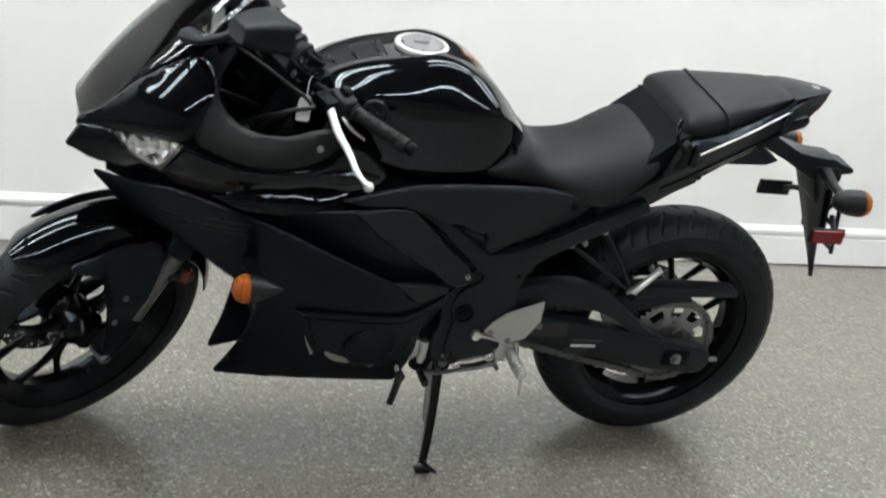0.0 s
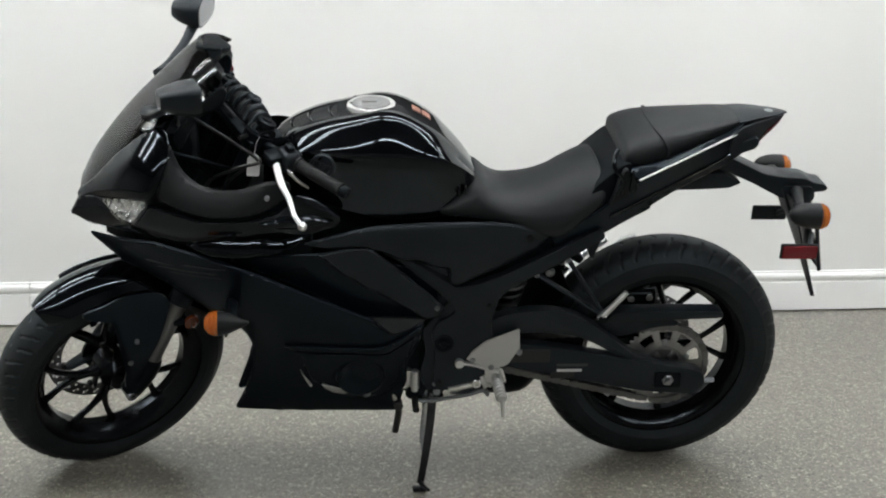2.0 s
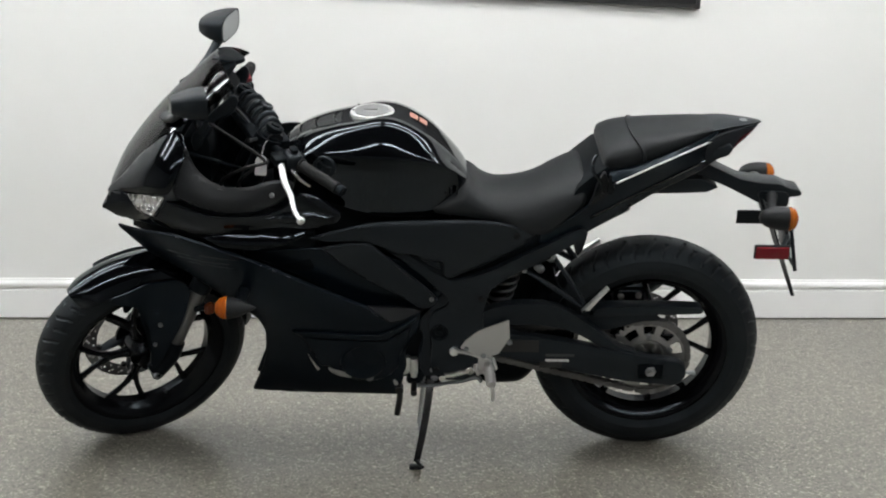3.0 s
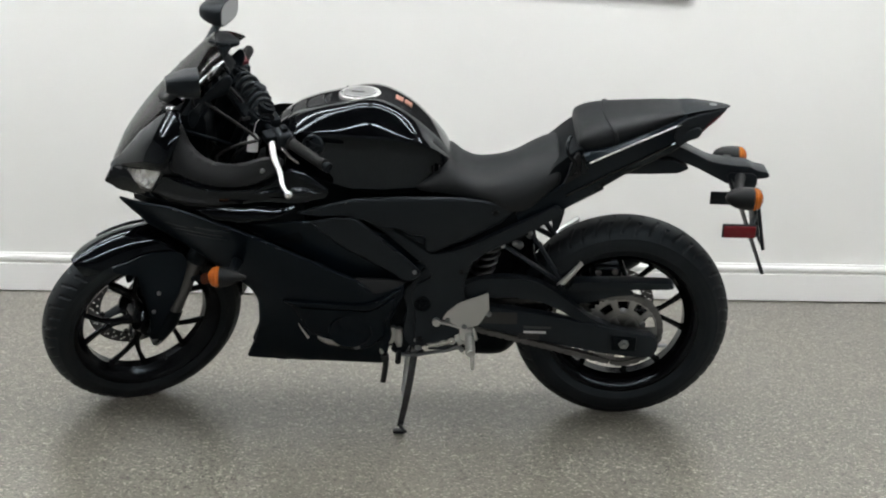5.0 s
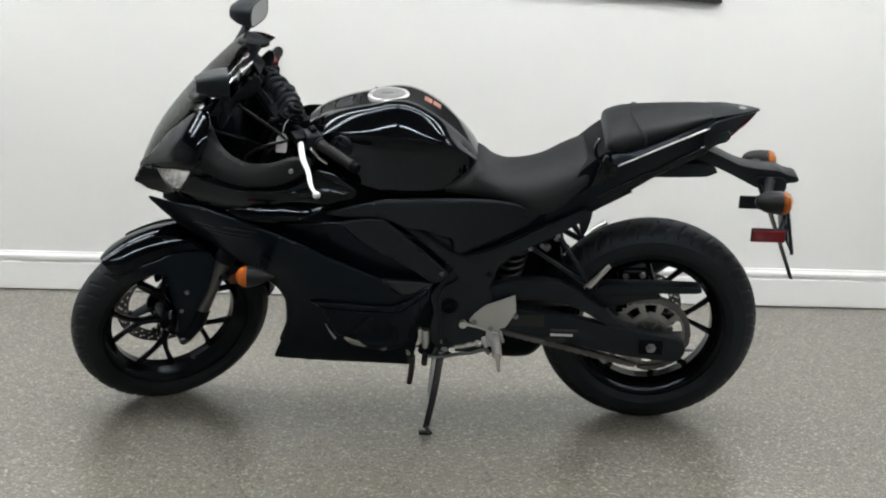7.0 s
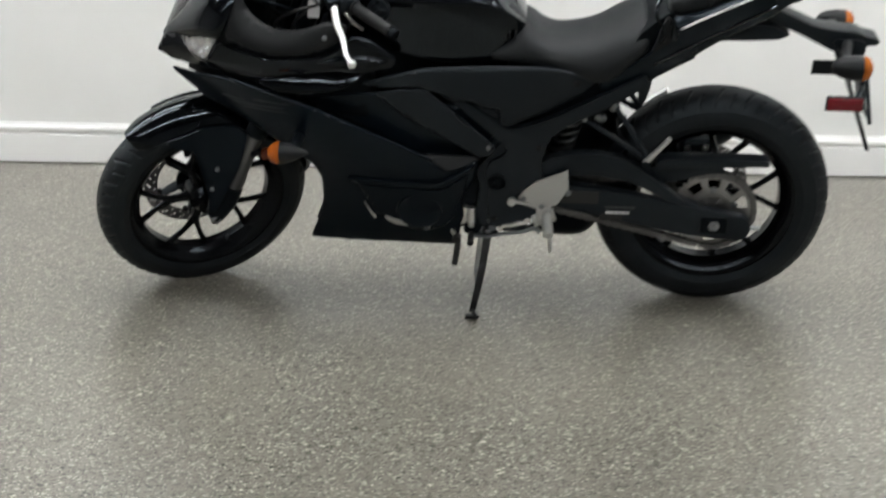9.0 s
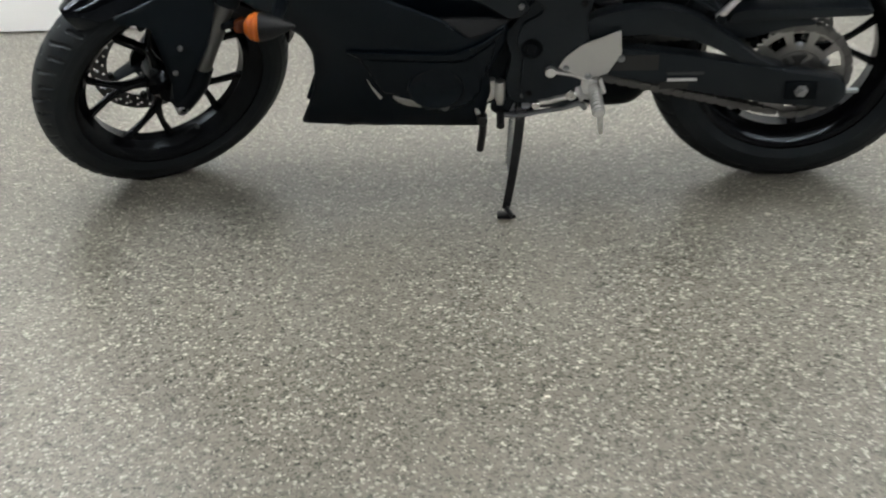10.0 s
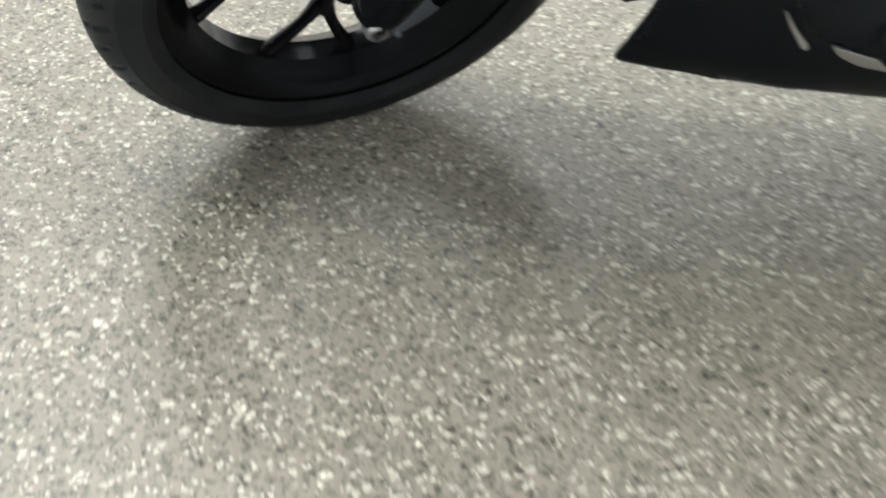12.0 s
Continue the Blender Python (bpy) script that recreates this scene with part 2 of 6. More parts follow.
def glow(name, c, s):
    m = mat(name, (0.9, 0.9, 0.9))
    b = m.node_tree.nodes["Principled BSDF"]
    b.inputs["Emission Color"].default_value = (*c, 1)
    b.inputs["Emission Strength"].default_value = s
    return m


wallm, floorm = wall_paint(), flake_floor()
trimm = rough_noise(mat("white_trim_gloss", (0.87, 0.87, 0.855), 0.35), 6, 0.3, 0.42)
# out-of-view ceiling, darkened so gloss stays black between the tube lines
ceilm = rough_noise(mat("ceiling_dimmed", (0.16, 0.16, 0.163), 0.7), 8, 0.6, 0.8)
# out-of-view walls: grey chosen to cut bounce and keep the black paint dark
dimwall = rough_noise(mat("unseen_wall_dimmed", (0.3, 0.3, 0.3), 0.6), 8, 0.5, 0.7)
tube_glow = glow("lamp_diffuser", (0.955, 0.985, 1.0), LAMP_GLOW)
housing = mat("lamp_housing", (0.7, 0.7, 0.7), 0.4)
signm = rough_noise(mat("dark_sign_panel", (0.012, 0.012, 0.013), 0.3), 10, 0.25, 0.35)
signframe = mat("sign_frame_black", (0.02, 0.02, 0.02), 0.4)


# ---- the room ----
W = Matrix.Rotation(WALL_TURN, 4, "Z")
X0, X1, Y0 = -7.0, 5.5, -8.5


def structure(name, bm, m, label="", category="", smooth=False):
    return tagged(obj(name, bm, m, smooth=smooth), label, category, kind="structure")


bm = bmesh.new()
box(bm, (X0 - 0.2, Y0 - 0.2, -0.12), (X1 + 0.2, WALL_AT + 0.5, 0))
structure("floor", bm, floorm, "grey epoxy floor with speckled flakes", "floor")
bm = bmesh.new()
box(bm, (X0 - 0.5, WALL_AT, 0), (X1 + 0.5, WALL_AT + 0.14, CEILING), m=W)
structure("wall_north", bm, wallm, "plain white painted showroom wall", "wall")
# three unseen walls added to close the room, darkened to hold reflections down
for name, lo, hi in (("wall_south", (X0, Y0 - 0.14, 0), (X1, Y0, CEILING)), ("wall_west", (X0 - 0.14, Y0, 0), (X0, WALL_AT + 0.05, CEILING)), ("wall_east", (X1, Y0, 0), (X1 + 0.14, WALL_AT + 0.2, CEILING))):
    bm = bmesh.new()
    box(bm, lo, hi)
    structure(name, bm, dimwall, "unseen showroom wall, darkened to dim bounce light and reflections", "wall")
bm = bmesh.new()
box(bm, (X0 - 0.2, Y0 - 0.2, CEILING), (X1 + 0.2, WALL_AT + 0.5, CEILING + 0.1))
structure("ceiling", bm, ceilm, "unseen ceiling, darkened so the tubes stand out in reflections", "ceiling")

# baseboard: a moulded profile, tall flat board with a stepped cap
prof = [(0.0, 0.006), (0.017, 0.006), (0.017, 0.106), (0.010, 0.109), (0.010, 0.115), (0.018, 0.118), (0.02, 0.122), (0.02, 0.131), (0.016, 0.136), (0.008, 0.139), (0.006, 0.145), (0.0, 0.147)]
for x0, x1 in ((X0 - 0.3, -1.117), (-1.113, X1 + 0.3)):
    bm = bmesh.new()
    rings = [[bm.verts.new(W @ Vector((x, WALL_AT - 0.001 - d, z * 1.055))) for d, z in prof] for x in (x0, x1)]
    for k in range(len(prof)):
        j = (k + 1) % len(prof)
        bm.faces.new((rings[0][k], rings[1][k], rings[1][j], rings[0][j]))
    for r in rings:
        bm.faces.new(r)
    structure("baseboard", bm, trimm, "white moulded baseboard along the wall", "baseboard")

# dark sign on the wall, of which the lower edge shows
sign = tagged(new("wall_sign"), "wide black framed sign panel on the white wall", "sign")
SIGN_R, SIGN_L, SIGN_Z = 1.15, -0.75, 1.1855
SIGN = W @ Matrix.Translation((SIGN_R, 0, SIGN_Z)) @ Matrix.Rotation(radians(2.3), 4, "Y") @ Matrix.Translation((-SIGN_R, 0, -SIGN_Z))
bm = bmesh.new()
box(bm, (SIGN_L + 0.015, WALL_AT - 0.022, SIGN_Z + 0.012), (SIGN_R - 0.015, WALL_AT, SIGN_Z + 0.88), m=SIGN)
part("panel", bm, signm, sign, smooth=False)
for a, b_ in (((SIGN_L, SIGN_Z), (SIGN_R, SIGN_Z + 0.015)), ((SIGN_L, SIGN_Z + 0.885), (SIGN_R, SIGN_Z + 0.9)), ((SIGN_L, SIGN_Z + 0.015), (SIGN_L + 0.015, SIGN_Z + 0.885)), ((SIGN_R - 0.015, SIGN_Z + 0.015), (SIGN_R, SIGN_Z + 0.885))):
    bm = bmesh.new()
    box(bm, (a[0], WALL_AT - 0.03, a[1]), (b_[0], WALL_AT, b_[1]), 0.002, 1, SIGN)
    part("frame_bar", bm, signframe, sign, smooth=False)

# ceiling tubes, seen as bright lines in the paint
def ceiling_tube():
    lamp = tagged(new("ceiling_light"), "long twin tube light fixed to the ceiling", "ceiling light", "ceiling tube lights")
    half = LAMP_LONG / 2
    bm = bmesh.new()
    box(bm, (-half, -0.11, -0.024), (half, 0.11, 0), 0.005, 2)
    part("housing", bm, housing, lamp)
    for s in (-1, 1):
        bm = bmesh.new()
        r = bmesh.ops.create_cone(bm, segments=16, radius1=0.021, radius2=0.021, depth=LAMP_LONG - 0.06, cap_ends=True)
        bmesh.ops.transform(bm, matrix=pose(0, 0.07 * s, -0.042, 0, 90, 0), verts=r["verts"])
        part("tube", bm, tube_glow, lamp)
        bm = bmesh.new()
        box(bm, (s * half - 0.02, -0.1, -0.07), (s * half + 0.02, 0.1, -0.02), 0.006, 2)
        part("end_cap", bm, housing, lamp)
    return lamp


first = ceiling_tube()
for k, (x, y) in enumerate((x, y) for y in LAMP_ROWS for x in LAMP_COLS):
    if k:
        copy_thing(first, pose(x, y, CEILING))
first.matrix_world = pose(LAMP_COLS[0], LAMP_ROWS[0], CEILING)


# ---- the motorcycle: tools ----
# Its own frame: x to the rear, y to its right, z up, leaned onto the side stand.
bike = tagged(new("motorcycle"), "black sport motorcycle leaning on its side stand, handlebars turned", "motorcycle")
bike.matrix_world = pose(0, 0.0722, 0.0014, 13.3, 0, 0)
STEER_AT = Vector((-0.6717, 0, 0.268))
STEER_AXIS = Vector((math.sin(radians(25)), 0, math.cos(radians(25))))
STEER = Matrix.Translation(STEER_AT) @ Matrix.Rotation(radians(30.8), 4, STEER_AXIS) @ Matrix.Translation(-STEER_AT)


def smooth_line(pts, n):
    """n points on a smooth curve through pts, of any dimension, evenly by index."""
    p = np.array(pts, float)
    p = np.vstack([2 * p[0] - p[1], p, 2 * p[-1] - p[-2]])
    out = []
    for u in np.linspace(0, len(pts) - 1, n):
        i = min(int(u), len(pts) - 2)
        t = u - i
        a, b, c, d = p[i : i + 4]
        out.append(0.5 * (2 * b + (c - a) * t + (2 * a - 5 * b + 4 * c - d) * t * t + (3 * b - a - 3 * c + d) * t**3))
    return np.array(out)


def loft(bm, rings, cap=True, closed=True):
    vs = [[bm.verts.new(Vector(p)) for p in r] for r in rings]
    n = len(vs[0])
    for a, b in zip(vs, vs[1:]):
        for j in range(n if closed else n - 1):
            k = (j + 1) % n
            bm.faces.new((a[j], a[k], b[k], b[j]))
    if cap and closed:
        bm.faces.new(vs[0][::-1])
        bm.faces.new(vs[-1])
    return vs


def tube(bm, pts, radius, seg=10, n=None, caps=True, flat=1.0):
    """A round bar along a smooth path; radius: a number or one for each point of pts."""
    path = smooth_line(pts, n or max(2, len(pts) * 6 if len(pts) > 2 else 2))
    rad = np.interp(np.linspace(0, 1, len(path)), np.linspace(0, 1, len(pts)), [radius] * len(pts) if np.isscalar(radius) else radius)
    rings, side = [], None
    for i, p in enumerate(path):
        d = Vector(path[min(i + 1, len(path) - 1)] - path[max(i - 1, 0)]).normalized()
        if side is None:
            side = d.cross(Vector((0, 0, 1)) if abs(d.z) < 0.9 else Vector((1, 0, 0))).normalized()
        side = (side - d * side.dot(d)).normalized()
        up = d.cross(side)
        rings.append([Vector(p) + float(rad[i]) * (math.cos(a) * side + flat * math.sin(a) * up) for a in [2 * math.pi * k / seg for k in range(seg)]])
    loft(bm, rings, caps)


def lathe(bm, c, axis, prof, seg=48, closed=False):
    """Turns a profile of (along, radius) round an axis through c."""
    axis = Vector(axis).normalized()
    e1 = axis.cross(Vector((0, 0, 1)) if abs(axis.z) < 0.9 else Vector((1, 0, 0))).normalized()
    e2 = axis.cross(e1)
    vs = [[bm.verts.new(Vector(c) + axis * h + r * (math.cos(2 * math.pi * i / seg) * e1 + math.sin(2 * math.pi * i / seg) * e2)) for h, r in prof] for i in range(seg)]
    m = len(prof)
    for i in range(seg):
        a, b = vs[i], vs[(i + 1) % seg]
        for j in range(m if closed else m - 1):
            k = (j + 1) % m
            bm.faces.new((a[j], a[k], b[k], b[j]))
    if not closed:
        for j, flip in ((0, 1), (m - 1, 0)):
            if prof[j][1] > 1e-6:
                f = [v[j] for v in vs]
                bm.faces.new(f[::-1] if flip else f)


def cyl(bm, a, b, r, r2=None, seg=20, bevel=0.0):
    a, b = Vector(a), Vector(b)
    h = (b - a).length
    r2 = r if r2 is None else r2
    e = min(bevel or 0.12 * min(r, r2), h * 0.3)
    lathe(bm, a, b - a, [(0, r - e), (e, r), (h - e, r2), (h, r2 - e)], seg)


def bolt(name, at, normal, parent, r=0.006, m=None, h=0.004):
    bm = bmesh.new()
    n = Vector(normal).normalized()
    a = Vector(at)
    lathe(bm, a - n * 0.006, n, [(0, r * 1.3), (0.007, r * 1.3), (0.0075, r), (0.0065 + h, r), (0.007 + h, r * 0.8), (0.0072 + h, r * 0.45), (0.0055 + h, r * 0.4), (0.0055 + h, 0.0)], 12)
    return part(name, bm, m or steel, parent)


def round_corners(pts, r, times=2):
    """Rounds the corners of a closed outline by cutting them."""
    p = [Vector(q) for q in pts]
    for k in range(times):
        out = []
        for i, b in enumerate(p):
            a, c = p[i - 1], p[(i + 1) % len(p)]
            la, lc = (a - b).length, (c - b).length
            out += [b + (a - b) * min(0.3, r / max(la, 1e-6)), b + (c - b) * min(0.3, r / max(lc, 1e-6))]
        p, r = out, r / 3
    return p


SKIN = {}


def panel(name, pts, m, parent, label="", bulge=0.0, thick=0.004, step=0.022, rounding=0.012, roll=0.004, mirror_too=True, side=-1, angle=40, over=None, lift=0.0):
    """A moulded panel: an outline of (x, y, z) filled in the side view, its y carried in from the outline, bellied
    by bulge, with a rolled edge and a thickness; y is given as a half-width. Left one, and its twin on the right.
    With over, it lies on that panel, lifted by lift."""
    P = round_corners(pts, rounding) if rounding else [Vector(q) for q in pts]
    dense = []
    for i, a in enumerate(P):
        b = P[(i + 1) % len(P)]
        k = max(1, int((b - a).length / step))
        dense += [a.lerp(b, j / k) for j in range(k)]
    edge = np.array([(v.x, v.z) for v in dense])
    depth = np.array([v.y for v in dense])
    bm = bmesh.new()
    bm.faces.new([bm.verts.new((x, 0, z)) for x, z in edge])
    lo, hi = edge.min(0), edge.max(0)
    for axis, no in ((0, (1, 0, 0)), (1, (0, 0, 1))):
        k = lo[axis] + step * 0.61
        while k < hi[axis]:
            co = (k, 0, 0) if axis == 0 else (0, 0, k)
            bmesh.ops.bisect_plane(bm, geom=bm.verts[:] + bm.edges[:] + bm.faces[:], dist=1e-5, plane_co=co, plane_no=no)
            k += step
    rim = set()
    if roll:
        bmesh.ops.inset_region(bm, faces=bm.faces[:], thickness=roll, use_boundary=True, use_even_offset=False)
        rim = {v for e in bm.edges if e.is_boundary for v in e.verts}
    # the depth is carried inwards like a stretched skin, on a fine lattice, and blown up by the bulge
    h = max(0.003, max(hi - lo) / 130)
    nx, nz = int((hi[0] - lo[0]) / h) + 5, int((hi[1] - lo[1]) / h) + 5
    gx, gz = np.meshgrid(lo[0] + h * (np.arange(nx) - 2), lo[1] + h * (np.arange(nz) - 2), indexing="ij")
    q = np.stack([gx.ravel(), gz.ravel()], 1)
    fine = []
    fd = []
    for i in range(len(edge)):
        j = (i + 1) % len(edge)
        k = max(1, int(np.hypot(*(edge[j] - edge[i])) / h))
        for u in range(k):
            fine.append(edge[i] + (edge[j] - edge[i]) * u / k)
            fd.append(depth[i] + (depth[j] - depth[i]) * u / k)
    fine, fd = np.array(fine), np.array(fd)
    near = np.concatenate([np.argmin(((c[:, None] - fine[None]) ** 2).sum(2), 1) for c in np.array_split(q, max(1, len(q) // 2000))])
    inside = np.zeros(len(q), bool)
    for i in range(len(edge)):
        (xa, za), (xb, zb) = edge[i], edge[(i + 1) % len(edge)]
        if za != zb:
            hit = ((za > q[:, 1]) != (zb > q[:, 1])) & (q[:, 0] < (xb - xa) * (q[:, 1] - za) / (zb - za) + xa)
            inside ^= hit
    field = fd[near].reshape(nx, nz)
    dome = np.zeros((nx, nz))
    ins = inside.reshape(nx, nz)
    for k in range(900):
        for F, more in ((field, 0.0), (dome, 1.0)):
            m4 = (np.roll(F, 1, 0) + np.roll(F, -1, 0) + np.roll(F, 1, 1) + np.roll(F, -1, 1)) / 4 + more
            F[ins] += 1.0 * (m4[ins] - F[ins])
    if dome.max() > 0:
        field = field + bulge * (dome / dome.max()) ** 0.75

    def depth_at(x, z):
        fx, fz = (x - lo[0]) / h + 2, (z - lo[1]) / h + 2
        i, j = min(max(int(fx), 0), nx - 2), min(max(int(fz), 0), nz - 2)
        tx, tz = min(max(fx - i, 0), 1), min(max(fz - j, 0), 1)
        return field[i, j] * (1 - tx) * (1 - tz) + field[i + 1, j] * tx * (1 - tz) + field[i, j + 1] * (1 - tx) * tz + field[i + 1, j + 1] * tx * tz

    SKIN[name] = depth_at
    for v in bm.verts:
        y = SKIN[over](v.co.x, v.co.z) + lift if over else depth_at(v.co.x, v.co.z)
        v.co.y = y - (roll * 0.9 if v in rim else 0.0)
    bmesh.ops.recalc_face_normals(bm, faces=bm.faces)
    if sum(f.normal.y * f.calc_area() for f in bm.faces) < 0:
        bmesh.ops.reverse_faces(bm, faces=bm.faces[:])
    back = bmesh.ops.extrude_face_region(bm, geom=bm.faces[:])
    for g in back["geom"]:
        if isinstance(g, bmesh.types.BMVert):
            g.co.y -= thick
    made = None
    for s in (side, -side) if mirror_too else (side,):
        twin = bm.copy()
        for v in twin.verts:
            v.co.y *= s
        made = part(name, twin, m, parent, label, angle=angle) if made is None else (part(name, twin, m, parent, label, angle=angle), made)[1]
    bm.free()
    return made


def turned(M, bm):
    bmesh.ops.transform(bm, matrix=M, verts=bm.verts)
    return bm


# ---- wheels ----
def tyre_mesh(c, R, half, rin, seg=528, pitch=24, rake=1.0):
    bm = bmesh.new()
    prof = []
    crown = R - 0.0
    n = 34
    for i in range(n + 1):
        a = math.pi * (i / n) - math.pi / 2
        s, q = math.sin(a), math.cos(a)
        y = half * (abs(s) ** 0.82) * (1 if s > 0 else -1)
        r = rin + (crown - rin) * max(q, 0) ** 0.72
        if i in (3, 5, n - 3, n - 5):
            y *= 1.02
        prof.append((y, r))
    prof = [(-half * 0.86, rin - 0.004), *prof[1:-1], (half * 0.86, rin - 0.004)]
    ring = []
    for k in range(seg):
        a = 2 * math.pi * k / seg
        col = []
        for y, r in prof:
            v = abs(y) / half
            u = (a * pitch / (2 * math.pi) + (0.5 if y > 0 else 0)) % 1.0
            cut = 0.0
            if r > rin + (R - rin) * 0.5:
                # long slanting grooves and short ones between
                for u0, lean, v0, v1 in ((0.12, 0.5, 0.1, 0.8), (0.62, 0.42, 0.4, 0.86)):
                    du = abs((u - u0 - rake * lean * (v - 0.5) + 0.5) % 1.0 - 0.5)
                    if v0 < v < v1 and du < 0.048:
                        cut = 0.004
            col.append(bm.verts.new((c[0] + (r - cut) * math.cos(a), y, c[2] + (r - cut) * math.sin(a))))
        ring.append(col)
    for k in range(seg):
        A, B = ring[k], ring[(k + 1) % seg]
        for j in range(len(prof) - 1):
            bm.faces.new((A[j], B[j], B[j + 1], A[j + 1]))
    return bm


def wheel(name, label, c, R, half, rin, rim_half, start, M, rake):
    """Rim as the part; tyre, hub and the five forked spokes under it."""
    bm = bmesh.new()
    rl = rin + 0.004
    prof = [(-rim_half, rl), (-rim_half + 0.004, rl + 0.002), (-rim_half + 0.007, rl - 0.004), (-rim_half + 0.012, rl - 0.012), (-rim_half * 0.55, rl - 0.022), (-rim_half * 0.3, rl - 0.034), (rim_half * 0.3, rl - 0.034), (rim_half * 0.55, rl - 0.022), (rim_half - 0.012, rl - 0.012), (rim_half - 0.007, rl - 0.004), (rim_half - 0.004, rl + 0.002), (rim_half, rl),
            (rim_half, rl - 0.007), (rim_half - 0.006, rl - 0.02), (rim_half * 0.55, rl - 0.032), (rim_half * 0.3, rl - 0.044), (-rim_half * 0.3, rl - 0.044), (-rim_half * 0.55, rl - 0.032), (-rim_half + 0.006, rl - 0.02), (-rim_half, rl - 0.007)]
    lathe(bm, c, (0, 1, 0), prof, 96, closed=True)
    rim = part(name, turned(M, bm), rimm, bike, label)
    part("tyre", turned(M, tyre_mesh(c, R, half, rin, rake=rake)), rubber, rim, "black rubber tyre with slanting tread grooves", angle=24)
    bm = bmesh.new()
    lathe(bm, c, (0, 1, 0), [(-0.06, 0.018), (-0.06, 0.03), (-0.045, 0.034), (-0.03, 0.046), (0.03, 0.046), (0.045, 0.034), (0.06, 0.03), (0.06, 0.018)], 32)
    part("hub", turned(M, bm), rimm, rim)
    fork = 0.098
    for k in range(5):
        a0 = radians(start + 72 * k)

        def at(a, r, y=0.0):
            return Vector((c[0] + r * math.cos(a), y, c[2] + r * math.sin(a)))

        bm = bmesh.new()
        tube(bm, [at(a0, 0.035), at(a0, 0.07), at(a0, fork + 0.006)], [0.02, 0.0125, 0.014], 10, 8, flat=0.9)
        for s in (-1, 1):
            tube(bm, [at(a0, fork - 0.012), at(a0 + s * radians(9), fork + 0.035), at(a0 + s * radians(17), rl - 0.036)], [0.0115, 0.008, 0.0105], 10, 12, flat=0.9)
        part("spoke", turned(M, bm), rimm, rim)
    bm = bmesh.new()
    a0 = radians(start + 36)
    p = Vector((c[0] + (rl - 0.036) * math.cos(a0), -0.012, c[2] + (rl - 0.036) * math.sin(a0)))
    cyl(bm, p, p - Vector((math.cos(a0), 0.5, math.sin(a0))) * 0.028, 0.004, seg=10)
    part("valve", turned(M, bm), cable, rim)
    return rim


def brake_disc(c, y, R, inner, M, parent, holes=30):
    bm = bmesh.new()
    seg = 120
    rows = 7
    rads = [inner + (R - inner) * j / (rows - 1) for j in range(rows)]
    g = [[[bm.verts.new((c[0] + r * math.cos(2 * math.pi * k / seg), y + s * 0.0022, c[2] + r * math.sin(2 * math.pi * k / seg))) for r in rads] for k in range(seg)] for s in (-1, 1)]
    for k in range(seg):
        k2 = (k + 1) % seg
        for j in range(rows - 1):
            if (k % 4 == 0 and j == 1) or (k % 4 == 2 and j == 3) or (k % 4 == 1 and j == 4):
                for a, b in (((k, j), (k2, j)), ((k2, j), (k2, j + 1)), ((k2, j + 1), (k, j + 1)), ((k, j + 1), (k, j))):
                    bm.faces.new((g[0][a[0]][a[1]], g[0][b[0]][b[1]], g[1][b[0]][b[1]], g[1][a[0]][a[1]]))
                continue
            bm.faces.new((g[0][k][j], g[0][k2][j], g[0][k2][j + 1], g[0][k][j + 1]))
            bm.faces.new((g[1][k][j], g[1][k][j + 1], g[1][k2][j + 1], g[1][k2][j]))
        for j in (0, rows - 1):
            bm.faces.new((g[0][k][j], g[0][k2][j], g[1][k2][j], g[1][k][j]))
    d = part("brake_disc", turned(M, bm), chainm, parent, "drilled steel brake disc", smooth=False)
    for k in range(6):
        bm = bmesh.new()
        a = 2 * math.pi * k / 6
        tube(bm, [(c[0] + 0.03 * math.cos(a), y, c[2] + 0.03 * math.sin(a)), (c[0] + (inner + 0.006) * math.cos(a + 0.25), y, c[2] + (inner + 0.006) * math.sin(a + 0.25))], [0.024, 0.014], 8, 4, flat=0.25)
        part("carrier_arm", turned(M, bm), engine, d)
    bm = bmesh.new()
    lathe(bm, (c[0], y, c[2]), (0, 1, 0), [(-0.004, 0.018), (-0.004, 0.058), (0.004, 0.058), (0.004, 0.018)], 32)
    part("carrier_hub", turned(M, bm), engine, d)
    for k in range(6):
        a = 2 * math.pi * k / 6 + 0.12
        b = bolt("disc_bolt", (c[0] + (inner - 0.004) * math.cos(a), y - 0.004, c[2] + (inner - 0.004) * math.sin(a)), (0, -1, 0), d, 0.006, darksteel)
        b.data.transform(M)
    return d


NOTURN = Matrix()
RC, FC = (0.69, 0, 0.314), (-0.7059, 0, 0.2839)
rear_wheel = wheel("rear_wheel", "black cast rear wheel with five forked spokes", RC, 0.314, 0.072, 0.226, 0.056, 6, NOTURN, 1.0)
front_wheel = wheel("front_wheel", "black cast front wheel with five forked spokes", FC, 0.293, 0.057, 0.222, 0.046, 250, STEER, -1.0)
brake_disc(FC, 0.066, 0.149, 0.112, STEER, front_wheel)
brake_disc(RC, 0.085, 0.11, 0.078, NOTURN, rear_wheel)

